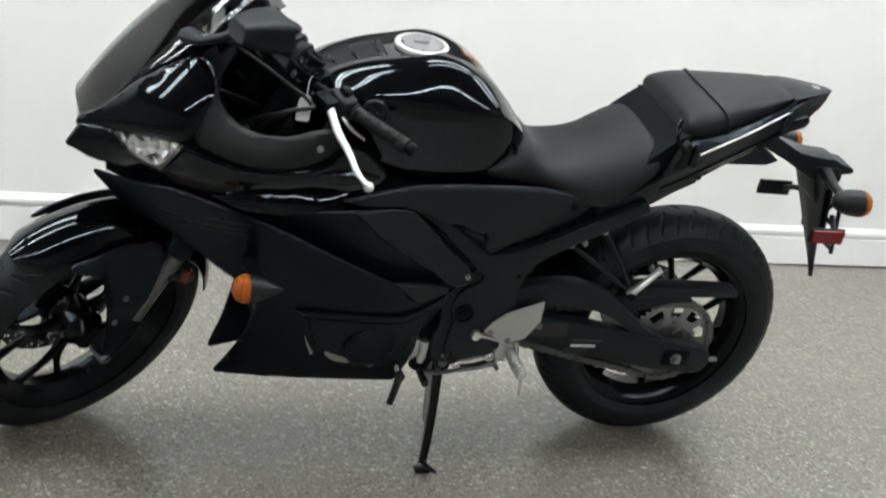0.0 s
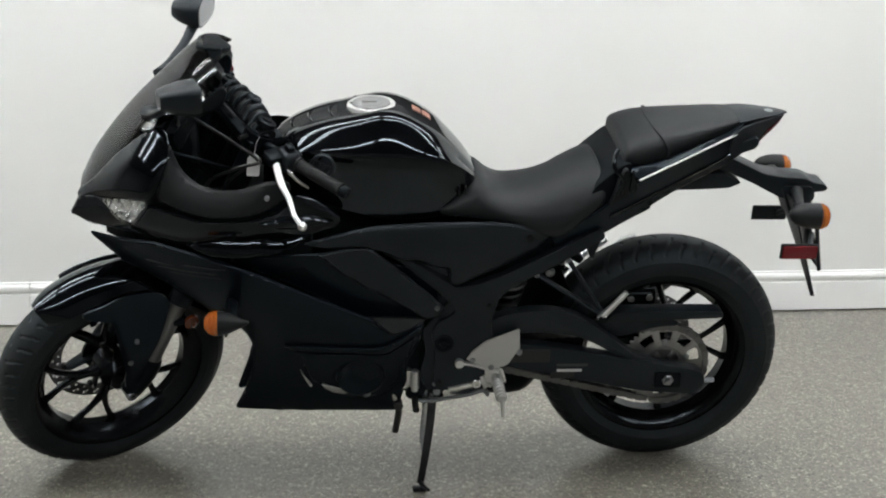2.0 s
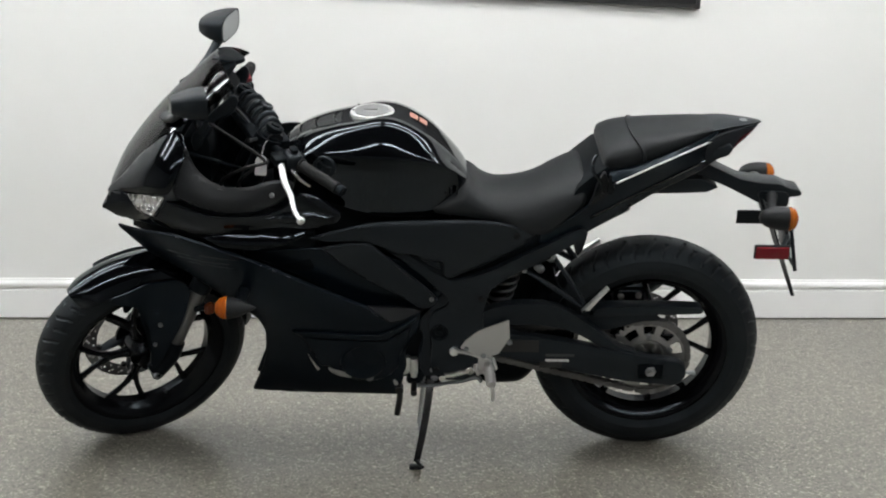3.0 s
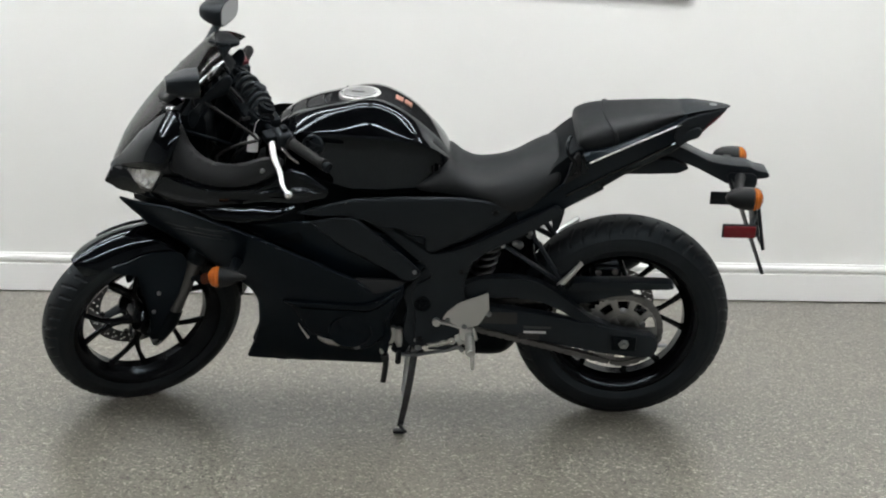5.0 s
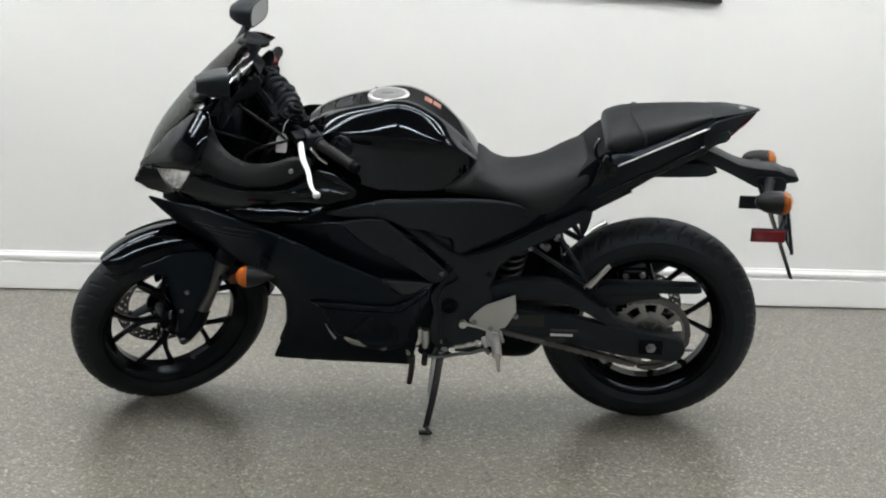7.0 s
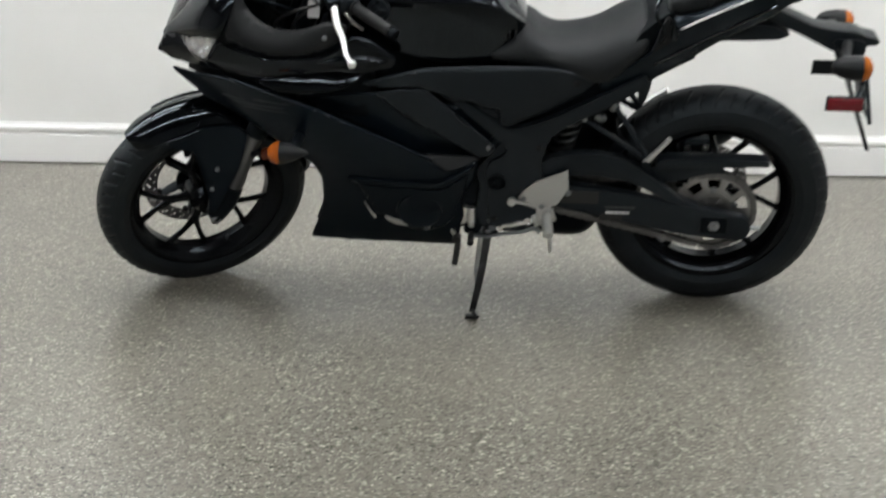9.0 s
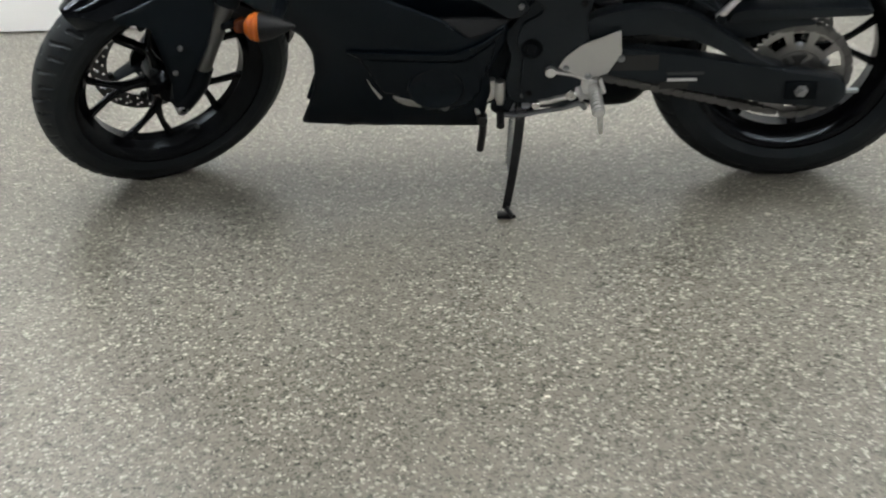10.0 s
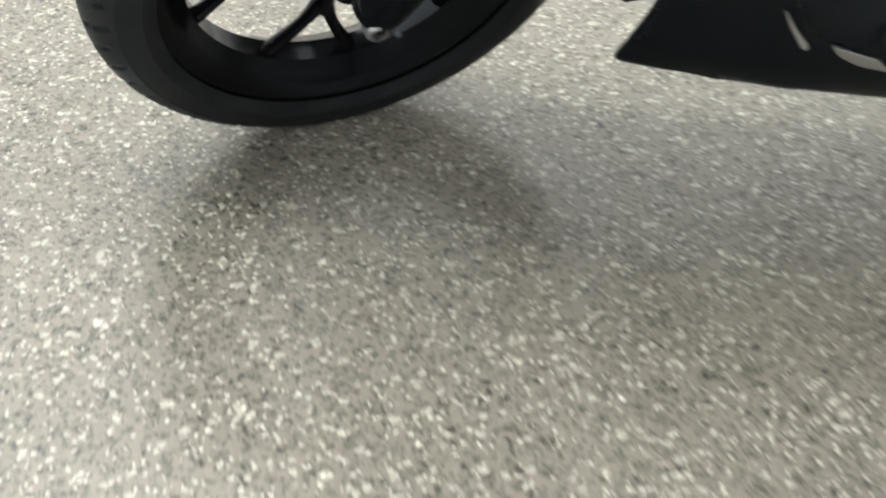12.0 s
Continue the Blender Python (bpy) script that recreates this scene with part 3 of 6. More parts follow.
# rear sprocket with teeth and lightening slots, chain round it
SY = -0.088
bm = bmesh.new()
teeth, r0, r1 = 43, 0.104, 0.111
outer = [(r1 if k % 4 in (1, 2) else r0, 2 * math.pi * k / (teeth * 4)) for k in range(teeth * 4)]
slots = 10
g = []
for s in (-0.003, 0.003):
    g.append([[bm.verts.new((RC[0] + r * math.cos(a), SY + s, RC[2] + r * math.sin(a))) for ro, a in outer for r in (q if q else ro,)] for q in (0.05, 0.066, 0.093, None)])
m4 = len(outer)
for k in range(m4):
    k2 = (k + 1) % m4
    for j in range(3):
        hole = j == 1 and 0.16 < (k * slots / m4) % 1 < 0.84
        quad = [(j, k), (j, k2), (j + 1, k2), (j + 1, k)]
        if hole:
            continue
        bm.faces.new([g[0][a][b] for a, b in quad])
        bm.faces.new([g[1][a][b] for a, b in quad[::-1]])
    bm.faces.new((g[0][3][k], g[0][3][k2], g[1][3][k2], g[1][3][k]))
    bm.faces.new((g[0][0][k], g[1][0][k], g[1][0][k2], g[0][0][k2]))
bmc = bmesh.new()
lathe(bmc, (RC[0], SY + 0.004, RC[2]), (0, 1, 0), [(0, 0.02), (0, 0.056), (0.01, 0.058), (0.03, 0.05), (0.04, 0.03)], 40)
carrier = part("sprocket_carrier", bmc, engine, rear_wheel)
bm2 = bmesh.new()
lathe(bm2, (RC[0], SY - 0.004, RC[2]), (0, 1, 0), [(0.006, 0.04), (0.0, 0.041), (0.0, 0.048), (0.006, 0.05)], 40)
part("carrier_ring", bm2, sprocketm, carrier)
for k in range(5):
    a = radians(56 + 72 * k)
    bm2 = bmesh.new()
    box(bm2, (-0.016, -0.003, -0.006), (0.016, 0.003, 0.006), 0.002, 2, Matrix.Translation((RC[0] + 0.033 * math.cos(a), SY - 0.001, RC[2] + 0.033 * math.sin(a))) @ Matrix.Rotation(-a, 4, "Y"))
    part("carrier_rib", bm2, sprocketm, carrier)
part("sprocket", bm, sprocketm, rear_wheel, "steel rear sprocket with slots", smooth=False)
for k in range(5):
    a = radians(20 + 72 * k)
    bolt("sprocket_bolt", (RC[0] + 0.06 * math.cos(a), SY - 0.004, RC[2] + 0.06 * math.sin(a)), (0, -1, 0), rear_wheel, 0.007)

# chain: links round both sprockets
FS = Vector((0.205, 0, 0.355))
RS_ = Vector((RC[0], 0, RC[2]))
ra, rb = 0.108, 0.032
d = FS - RS_
base = math.atan2(d.z, d.x)
off = math.acos((ra - rb) / d.length)
path = []
for k in range(41):
    a = base + off + (2 * math.pi - 2 * off) * k / 40
    path.append((RS_.x + ra * math.cos(a), RS_.z + ra * math.sin(a)))
for k in range(11):
    a = base - off + 2 * off * k / 10
    path.append((FS.x + rb * math.cos(a), FS.z + rb * math.sin(a)))
path.append(path[0])
seglen = [math.dist(a, b) for a, b in zip(path, path[1:])]
total = sum(seglen)
bm = bmesh.new()
links = 112
cum = np.concatenate([[0], np.cumsum(seglen)])
for k in range(links):
    s = total * k / links
    x = float(np.interp(s, cum, [p[0] for p in path]))
    z = float(np.interp(s, cum, [p[1] for p in path]))
    x2 = float(np.interp((s + total / links * 1.5) % total, cum, [p[0] for p in path]))
    z2 = float(np.interp((s + total / links * 1.5) % total, cum, [p[1] for p in path]))
    if s + total / links * 1.5 > total:
        continue
    ang = math.atan2(z2 - z, x2 - x)
    w = 0.0085 if k % 2 else 0.0065
    for sgn in (-1, 1):
        hh = 0.0085 if k % 2 else 0.0072
        box(bm, (-0.0088, -0.001, -hh), (0.0088, 0.001, hh), m=Matrix.Translation(((x + x2) / 2, SY + sgn * w, (z + z2) / 2)) @ Matrix.Rotation(-ang, 4, "Y"))
    r = bmesh.ops.create_cone(bm, segments=8, radius1=0.0045, radius2=0.0045, depth=0.02, cap_ends=True)
    bmesh.ops.transform(bm, matrix=Matrix.Translation((x, SY, z)) @ Matrix.Rotation(math.pi / 2, 4, "X"), verts=r["verts"])
part("drive_chain", bm, chainm, bike, "dark steel roller chain", smooth=False)


# ---- engine, swingarm and stand ----
def slab(name, pts, y0, y1, m, parent, label="", bevel=0.006, rounding=0.01, holes=()):
    """An outline in the side view given a width from y0 to y1, its edges rounded."""
    P = round_corners([(x, 0, z) for x, z in pts], rounding) if rounding else [Vector((x, 0, z)) for x, z in pts]
    bm = bmesh.new()
    f = bm.faces.new([bm.verts.new((p.x, y0, p.z)) for p in P])
    r = bmesh.ops.extrude_face_region(bm, geom=[f])
    for g in r["geom"]:
        if isinstance(g, bmesh.types.BMVert):
            g.co.y = y1
    bmesh.ops.recalc_face_normals(bm, faces=bm.faces)
    if bevel:
        es = [e for e in bm.edges if len({round(v.co.y, 5) for v in e.verts}) == 1]
        bmesh.ops.bevel(bm, geom=es, offset=bevel, segments=2, affect="EDGES", profile=0.6, clamp_overlap=True)
    return part(name, bm, m, parent, label)


swingarm = slab("swingarm", [(0.215, 0.405), (0.3, 0.405), (0.44, 0.386), (0.56, 0.362), (0.7, 0.336), (0.775, 0.322), (0.79, 0.3), (0.785, 0.268), (0.76, 0.25), (0.62, 0.264), (0.45, 0.299), (0.3, 0.333), (0.22, 0.352)], -0.142, -0.108, plastic, bike, "black steel swingarm")
slab("brace", [(0.2, 0.435), (0.235, 0.468), (0.266, 0.482), (0.32, 0.492), (0.376, 0.493), (0.43, 0.484), (0.473, 0.464), (0.539, 0.415), (0.6, 0.366), (0.66, 0.345), (0.63, 0.335), (0.56, 0.36), (0.5, 0.398), (0.45, 0.42), (0.37, 0.432), (0.29, 0.428), (0.23, 0.405)], -0.136, -0.102, plastic, swingarm, "", 0.008, 0.01)
slab("right_arm", [(0.215, 0.4), (0.44, 0.38), (0.7, 0.336), (0.785, 0.31), (0.785, 0.268), (0.62, 0.256), (0.3, 0.318), (0.22, 0.34)], 0.1, 0.135, plastic, swingarm)
bm = bmesh.new()
cyl(bm, (0.3, -0.12, 0.37), (0.3, 0.12, 0.37), 0.035)
part("cross_tube", bm, plastic, swingarm)
bm = bmesh.new()
cyl(bm, (0.69, -0.15, 0.298), (0.69, 0.15, 0.298), 0.011)
part("axle", bm, steel, swingarm)
bm = bmesh.new()
lathe(bm, (0.69, -0.142, 0.298), (0, -1, 0), [(0, 0.0155), (0.006, 0.0155), (0.008, 0.014), (0.008, 0.008), (0.017, 0.008), (0.017, 0)], 6)
part("axle_nut", bm, steel, swingarm, smooth=False)
bm = bmesh.new()
box(bm, (0.655, -0.147, 0.276), (0.725, -0.141, 0.32), 0.004, 2)
part("axle_plate", bm, engine, swingarm)
bm = bmesh.new()
box(bm, (0.765, -0.135, 0.283), (0.815, -0.125, 0.293), 0.002, 1)
part("chain_adjuster", bm, steel, swingarm)
for z, m_ in ((0.343, decal), (0.328, tagm)):
    bm = bmesh.new()
    box(bm, (0.405, -0.1434, z - 0.004), (0.482 if m_ is decal else 0.468, -0.1416, z + 0.003))
    part("caution_label", bm, m_, swingarm, smooth=False)
worn = mat("worn_label_grey", (0.0095, 0.01, 0.0105), 0.45)
bm = bmesh.new()
box(bm, (0.39, -0.1434, 0.305), (0.45, -0.1416, 0.322))
part("caution_label", bm, worn, swingarm, smooth=False)
bm = bmesh.new()
box(bm, (0.27, -0.1434, 0.352), (0.385, -0.1416, 0.388))
part("caution_label", bm, worn, swingarm, smooth=False)
slab("chain_guard", [(0.53, 0.465), (0.56, 0.474), (0.7, 0.476), (0.815, 0.474), (0.824, 0.466), (0.82, 0.456), (0.7, 0.452), (0.6, 0.448), (0.53, 0.44)], -0.112, -0.068, plastic, swingarm, "black plastic chain guard")
slab("chain_guard_web", [(0.5, 0.44), (0.56, 0.45), (0.7, 0.45), (0.72, 0.43), (0.66, 0.425), (0.58, 0.4), (0.52, 0.4)], -0.1, -0.094, plastic, swingarm)
# inner mudguard over the front of the rear tyre
bm = bmesh.new()
rings = []
for k in range(14):
    a = radians(141 + 1.7 * k)
    R_ = 0.328
    rings.append([(RC[0] + (R_ + h) * math.cos(a), y, RC[2] + (R_ + h) * math.sin(a)) for y, h in ((-0.085, -0.03), (-0.08, 0.0), (-0.04, 0.008), (0.04, 0.008), (0.08, 0.0), (0.085, -0.03), (0.08, -0.034), (0.076, -0.006), (0.04, 0.003), (-0.04, 0.003), (-0.076, -0.006), (-0.08, -0.034))])
loft(bm, rings)
part("hugger", bm, engine, swingarm, "black inner mudguard")
bm = bmesh.new()
cyl(bm, (0.69, 0.1, 0.314), (0.69, 0.145, 0.314), 0.02)
box(bm, (0.605, 0.07, 0.39), (0.7, 0.13, 0.447), 0.014, 2)
box(bm, (0.62, 0.06, 0.405), (0.685, 0.08, 0.435), 0.006, 2)
cal = part("rear_caliper", bm, engine, swingarm, "black rear brake caliper")
for x, z in ((0.628, 0.42), (0.676, 0.424)):
    bolt("caliper_pin", (x, 0.06, z), (0, -1, 0), cal, 0.007, alu)

# shock absorber: body and spring
bm = bmesh.new()
cyl(bm, (0.27, -0.01, 0.4), (0.325, -0.01, 0.6), 0.018)
cyl(bm, (0.278, -0.01, 0.43), (0.283, -0.01, 0.447), 0.034)
cyl(bm, (0.315, -0.01, 0.563), (0.32, -0.01, 0.578), 0.034)
shock = part("shock_absorber", bm, darksteel, bike, "rear shock absorber with a dark coil spring")
bm = bmesh.new()
helix = []
for k in range(97):
    t = k / 96
    a = 2 * math.pi * 5.5 * t
    c_ = Vector((0.281, -0.01, 0.44)).lerp(Vector((0.317, -0.01, 0.568)), t)
    helix.append((c_.x + 0.03 * math.cos(a), c_.y + 0.03 * math.sin(a), c_.z))
tube(bm, helix, 0.0055, 8, 200)
part("spring", bm, steel, shock)
slab("caliper_bracket", [(0.61, 0.418), (0.634, 0.434), (0.655, 0.443), (0.667, 0.426), (0.663, 0.408), (0.631, 0.4)], 0.1, 0.112, alu, bike, "bare metal caliper bracket", 0.003, 0.006)
slab("inner_fender", [(0.275, 0.533), (0.375, 0.588), (0.424, 0.6), (0.436, 0.56), (0.44, 0.53), (0.43, 0.46), (0.336, 0.393), (0.265, 0.407)], 0.03, 0.045, engine, bike, "", 0.004, 0.01)
slab("inner_guard", [(0.22, 0.42), (0.26, 0.58), (0.3, 0.64), (0.4, 0.64), (0.4, 0.58), (0.38, 0.51), (0.36, 0.47), (0.3, 0.42)], 0.06, 0.075, engine, bike, "", 0.004, 0.008)

for x, z in ((0.387, 0.551), (0.415, 0.584)):
    bm = bmesh.new()
    lathe(bm, (x, -0.04, z), (0.2, -1, 0.2), [(0, 0.012), (0.006, 0.012), (0.008, 0.009), (0.01, 0.006), (0.01, 0)], 16)
    part("linkage_bolt", bm, steel, bike)
# engine block behind the fairing
bm = bmesh.new()
box(bm, (-0.2, -0.11, 0.24), (0.21, 0.11, 0.44), 0.03, 3)
box(bm, (-0.26, -0.1, 0.4), (0.02, 0.1, 0.62), 0.03, 3)
box(bm, (0.0, -0.095, 0.42), (0.2, 0.095, 0.52), 0.02, 2)
eng = part("engine", bm, engine, bike, "black engine block")
for cx, cz, r, y in ((-0.09, 0.33, 0.072, -0.135), (0.205, 0.355, 0.05, -0.12)):
    bm = bmesh.new()
    lathe(bm, (cx, -0.1, cz), (0, -1, 0), [(0, r + 0.01), (-y - 0.112, r + 0.01), (-y - 0.107, r + 0.004), (-y - 0.1, r - 0.01), (-y - 0.098, r * 0.5), (-y - 0.1, 0)], 40)
    part("crankcase_cover", bm, engine, eng)
    for k in range(6):
        a = radians(30 + 60 * k)
        bolt("cover_bolt", (cx + (r + 0.005) * math.cos(a), y + 0.006, cz + (r + 0.005) * math.sin(a)), (0, -1, 0), eng, 0.005, darksteel)
slab("sprocket_cover", [(0.06, 0.44), (0.09, 0.475), (0.135, 0.535), (0.2, 0.545), (0.225, 0.52), (0.2, 0.44), (0.185, 0.36), (0.165, 0.3), (0.12, 0.268), (0.075, 0.27), (0.06, 0.32), (0.075, 0.38)], -0.138, -0.1, plastic, eng, bevel=0.01)

# bare metal castings low on the left side
slab("bright_casting", [(-0.175, 0.289), (-0.15, 0.281), (-0.118, 0.262), (-0.112, 0.252), (-0.14, 0.256), (-0.165, 0.268)], -0.118, -0.098, alu, eng, "bare aluminium casting edge", 0.003, 0.004)
slab("bright_casting", [(0.015, 0.31), (0.04, 0.325), (0.05, 0.29), (0.03, 0.265), (0.01, 0.27)], -0.128, -0.1, alu, eng, "bare aluminium casting edge", 0.004, 0.006)
bm = bmesh.new()
cyl(bm, (0.052, -0.125, 0.32), (0.052, -0.125, 0.272), 0.012)
cyl(bm, (0.052, -0.125, 0.275), (0.052, -0.125, 0.262), 0.009)
part("switch_housing", bm, alu, eng)
bm = bmesh.new()
tube(bm, [(0.01, -0.118, 0.315), (-0.005, -0.12, 0.29), (-0.004, -0.122, 0.262), (0.004, -0.122, 0.235)], 0.006, 8)
part("hose", bm, alu, eng)
bolt("drain_bolt", (-0.085, -0.098, 0.256), (0, -1, 0), eng, 0.007)
bolt("case_bolt", (0.1, -0.136, 0.29), (0, -1, 0), eng, 0.006)
bm = bmesh.new()
tube(bm, [(0.014, -0.122, 0.225), (0.013, -0.122, 0.19), (0.006, -0.123, 0.14)], [0.009, 0.009, 0.0085], 10)
cyl(bm, (0.012, -0.136, 0.222), (0.012, -0.11, 0.222), 0.012)
part("drain_hose", bm, cable, eng)

# exhaust on the far side
bm = bmesh.new()
tube(bm, [(-0.24, 0.03, 0.42), (-0.3, 0.05, 0.3), (-0.2, 0.08, 0.2), (0.05, 0.09, 0.19), (0.22, 0.09, 0.2)], 0.022, 12)
ex = part("exhaust_pipe", bm, darksteel, bike, "dark steel exhaust pipe")
bm = bmesh.new()
tube(bm, [(0.2, 0.09, 0.2), (0.26, 0.095, 0.19), (0.34, 0.1, 0.19), (0.4, 0.12, 0.22)], [0.03, 0.062, 0.062, 0.03], 20)
part("muffler_chamber", bm, engine, ex)
bm = bmesh.new()
tube(bm, [(0.38, 0.15, 0.24), (0.45, 0.165, 0.29), (0.7, 0.185, 0.42), (0.78, 0.19, 0.46)], [0.03, 0.052, 0.055, 0.035], 20)
part("muffler", bm, engine, ex)
slab("heat_shield", [(0.575, 0.505), (0.61, 0.543), (0.655, 0.557), (0.643, 0.533), (0.605, 0.508)], 0.165, 0.178, shieldm, ex, "pale heat shield showing over the tyre", 0.004, 0.006)

# side stand: channel-shaped leg, spring, foot and lug
bm = bmesh.new()
top, foot = Vector((0.098, -0.125, 0.262)), Vector((0.062, -0.262, 0.078))
d = (foot - top).normalized()
sx = Vector((1, 0, 0))
sx = (sx - d * sx.dot(d)).normalized()
sy = d.cross(sx)
sec = [(-0.013, -0.008), (0.013, -0.008), (0.013, 0.006), (0.0085, 0.006), (0.0085, -0.002), (-0.0085, -0.002), (-0.0085, 0.006), (-0.013, 0.006)]
rings = []
for t in [k / 13 for k in range(14)]:
    k = 0.85 - 0.2 * t
    p = top.lerp(foot, t) + sx * (0.004 * math.sin(math.pi * t))
    rings.append([p + sx * a * k + sy * b * k for a, b in sec])
loft(bm, rings)
stand = part("side_stand", bm, standm, bike, "black steel side stand, folded out to the floor", smooth=False)
slab("stand_bracket", [(0.05, 0.3), (0.11, 0.305), (0.13, 0.27), (0.125, 0.235), (0.1, 0.225), (0.07, 0.232), (0.03, 0.24), (0.03, 0.26)], -0.128, -0.112, engine, stand)
bolt("pivot_bolt", (0.108, -0.131, 0.262), (0, -1, 0), stand, 0.008)
fm = Matrix.Rotation(radians(-13.3), 4, "X")
bm = bmesh.new()
vs = box(bm, (-0.017, -0.016, -0.004), (0.017, 0.014, 0.004), 0.003, 2)
bmesh.ops.transform(bm, matrix=Matrix.Translation((0.06, -0.27, 0.0688)) @ fm, verts=bm.verts)
part("foot_plate", bm, darksteel, stand)
bm = bmesh.new()
tube(bm, [(0.064, -0.262, 0.08), (0.071, -0.282, 0.083), (0.079, -0.303, 0.088)], [0.006, 0.005, 0.0045], 8)
part("lug", bm, darksteel, stand)
bm = bmesh.new()
helix = []
a_, b_ = Vector((0.078, -0.13, 0.25)), Vector((0.068, -0.2, 0.155))
for k in range(121):
    t = k / 120
    c_ = a_.lerp(b_, t)
    q = 2 * math.pi * 18 * t
    helix.append(c_ + 0.006 * (math.cos(q) * sx + math.sin(q) * sy))
tube(bm, helix, 0.0016, 5, 240)
part("spring", bm, steel, stand)
for p, q in ((a_, (0.086, -0.122, 0.275)), (b_, (0.07, -0.21, 0.14))):
    bm = bmesh.new()
    cyl(bm, p, Vector(q), 0.003)
    part("spring_hook", bm, steel, stand)

# rider foot controls, left
pegs = slab("heel_guard", [(0.174, 0.368), (0.187, 0.39), (0.22, 0.42), (0.302, 0.454), (0.306, 0.4), (0.278, 0.352), (0.25, 0.342), (0.225, 0.342)], -0.155, -0.15, plate_alu, bike, "brushed aluminium heel guard plate", 0.0015, 0.002)
for x, z in ((0.19, 0.366), (0.237, 0.346), (0.305, 0.387)):
    bolt("guard_bolt", (x, -0.155, z), (0, -1, 0), pegs, 0.006)
bm = bmesh.new()
tube(bm, [(0.16, -0.148, 0.357), (0.2, -0.146, 0.348), (0.24, -0.145, 0.335), (0.262, -0.142, 0.325)], [0.008, 0.008, 0.011, 0.009], 10, flat=0.7)
box(bm, (0.22, -0.15, 0.29), (0.262, -0.125, 0.34), 0.008, 2)
part("peg_bracket", bm, alu, pegs)
for (x, z), (u, w), r in (((0.262, 0.338), (0.272, 0.305), 0.006), ((0.216, 0.318), (0.226, 0.288), 0.007), ((0.205, 0.306), (0.24, 0.292), 0.006)):
    bm = bmesh.new()
    tube(bm, [(x, -0.152, z), ((x + u) / 2, -0.156, (z + w) / 2 + 0.002), (u, -0.153, w)], r, 8, flat=0.8)
    part("peg_bracket_rib", bm, alu, pegs)
bm = bmesh.new()
lathe(bm, (0.203, -0.146, 0.3), (0, -1, 0), [(0, 0.012), (0.012, 0.012), (0.014, 0.01), (0.014, 0.005), (0.01, 0.004), (0.01, 0)], 18)
part("shift_pivot", bm, chrome, pegs)
bm = bmesh.new()
cyl(bm, (0.158, -0.16, 0.357), (0.158, -0.135, 0.357), 0.0115)
part("pivot_boss", bm, alu, pegs)
bm = bmesh.new()
tube(bm, [(0.252, -0.15, 0.315), (0.254, -0.19, 0.31), (0.258, -0.235, 0.303)], [0.013, 0.0125, 0.011], 12, 10)
peg = part("foot_peg", bm, alu, pegs, "ribbed aluminium foot peg")
for k in range(6):
    bm = bmesh.new()
    lathe(bm, (0.2525 + 0.0006 * k, -0.17 - 0.011 * k, 0.3125 - 0.0016 * k), (0.05, -1, -0.14), [(0, 0.008), (0, 0.0145), (0.004, 0.0145), (0.004, 0.008)], 12)
    part("peg_rib", bm, alu, peg)
bm = bmesh.new()
tube(bm, [(0.257, -0.226, 0.304), (0.26, -0.232, 0.285), (0.262, -0.236, 0.255)], [0.006, 0.006, 0.0045], 8)
part("feeler", bm, alu, pegs)
bm = bmesh.new()
tube(bm, [(0.13, -0.146, 0.278), (0.155, -0.147, 0.282), (0.175, -0.147, 0.288), (0.215, -0.145, 0.296)], [0.007, 0.0085, 0.0085, 0.007], 10)
cyl(bm, (0.128, -0.16, 0.276), (0.128, -0.134, 0.276), 0.0095)
part("shift_rod", bm, chrome, pegs)
bm = bmesh.new()
tube(bm, [(0.055, -0.14, 0.243), (0.1, -0.141, 0.243), (0.14, -0.142, 0.252), (0.185, -0.145, 0.262), (0.22, -0.146, 0.275), (0.235, -0.148, 0.262)], [0.007, 0.0065, 0.006, 0.007, 0.009, 0.007], 10, flat=0.8)
part("shift_lever", bm, steel, pegs, "steel gear shift lever")
bm = bmesh.new()
cyl(bm, (0.052, -0.19, 0.246), (0.052, -0.138, 0.246), 0.0085)
part("shift_pedal_rubber", bm, gripm, pegs)

# pillion foot rest: a triangle of two tubes and the folded peg
bm = bmesh.new()
tube(bm, [(0.412, -0.12, 0.628), (0.46, -0.135, 0.56), (0.505, -0.15, 0.492)], 0.0085, 8, flat=0.7)
tube(bm, [(0.338, -0.122, 0.588), (0.42, -0.138, 0.54), (0.503, -0.15, 0.488)], 0.0085, 8, flat=0.7)
tube(bm, [(0.338, -0.122, 0.588), (0.412, -0.12, 0.628)], 0.006, 8, flat=0.7)
hang = part("pillion_hanger", bm, plastic, bike, "black triangular pillion foot rest hanger")
for p in ((0.412, -0.126, 0.626), (0.338, -0.13, 0.588), (0.37, -0.128, 0.595)):
    bolt("hanger_bolt", p, (0, -1, 0), hang, 0.0055)
bm = bmesh.new()
tube(bm, [(0.496, -0.165, 0.488), (0.52, -0.17, 0.52), (0.553, -0.172, 0.562)], [0.0125, 0.0105, 0.009], 12, flat=0.75)
part("pillion_peg", bm, alu, hang, "folded aluminium pillion peg")
bm = bmesh.new()
cyl(bm, (0.5, -0.178, 0.488), (0.5, -0.145, 0.488), 0.011)
part("peg_pivot", bm, engine, hang)
bm = bmesh.new()
tube(bm, [(0.412, 0.12, 0.628), (0.505, 0.15, 0.492)], 0.0085, 8)
tube(bm, [(0.338, 0.122, 0.588), (0.503, 0.15, 0.488)], 0.0085, 8)
far = part("pillion_hanger", bm, plastic, bike)
bm = bmesh.new()
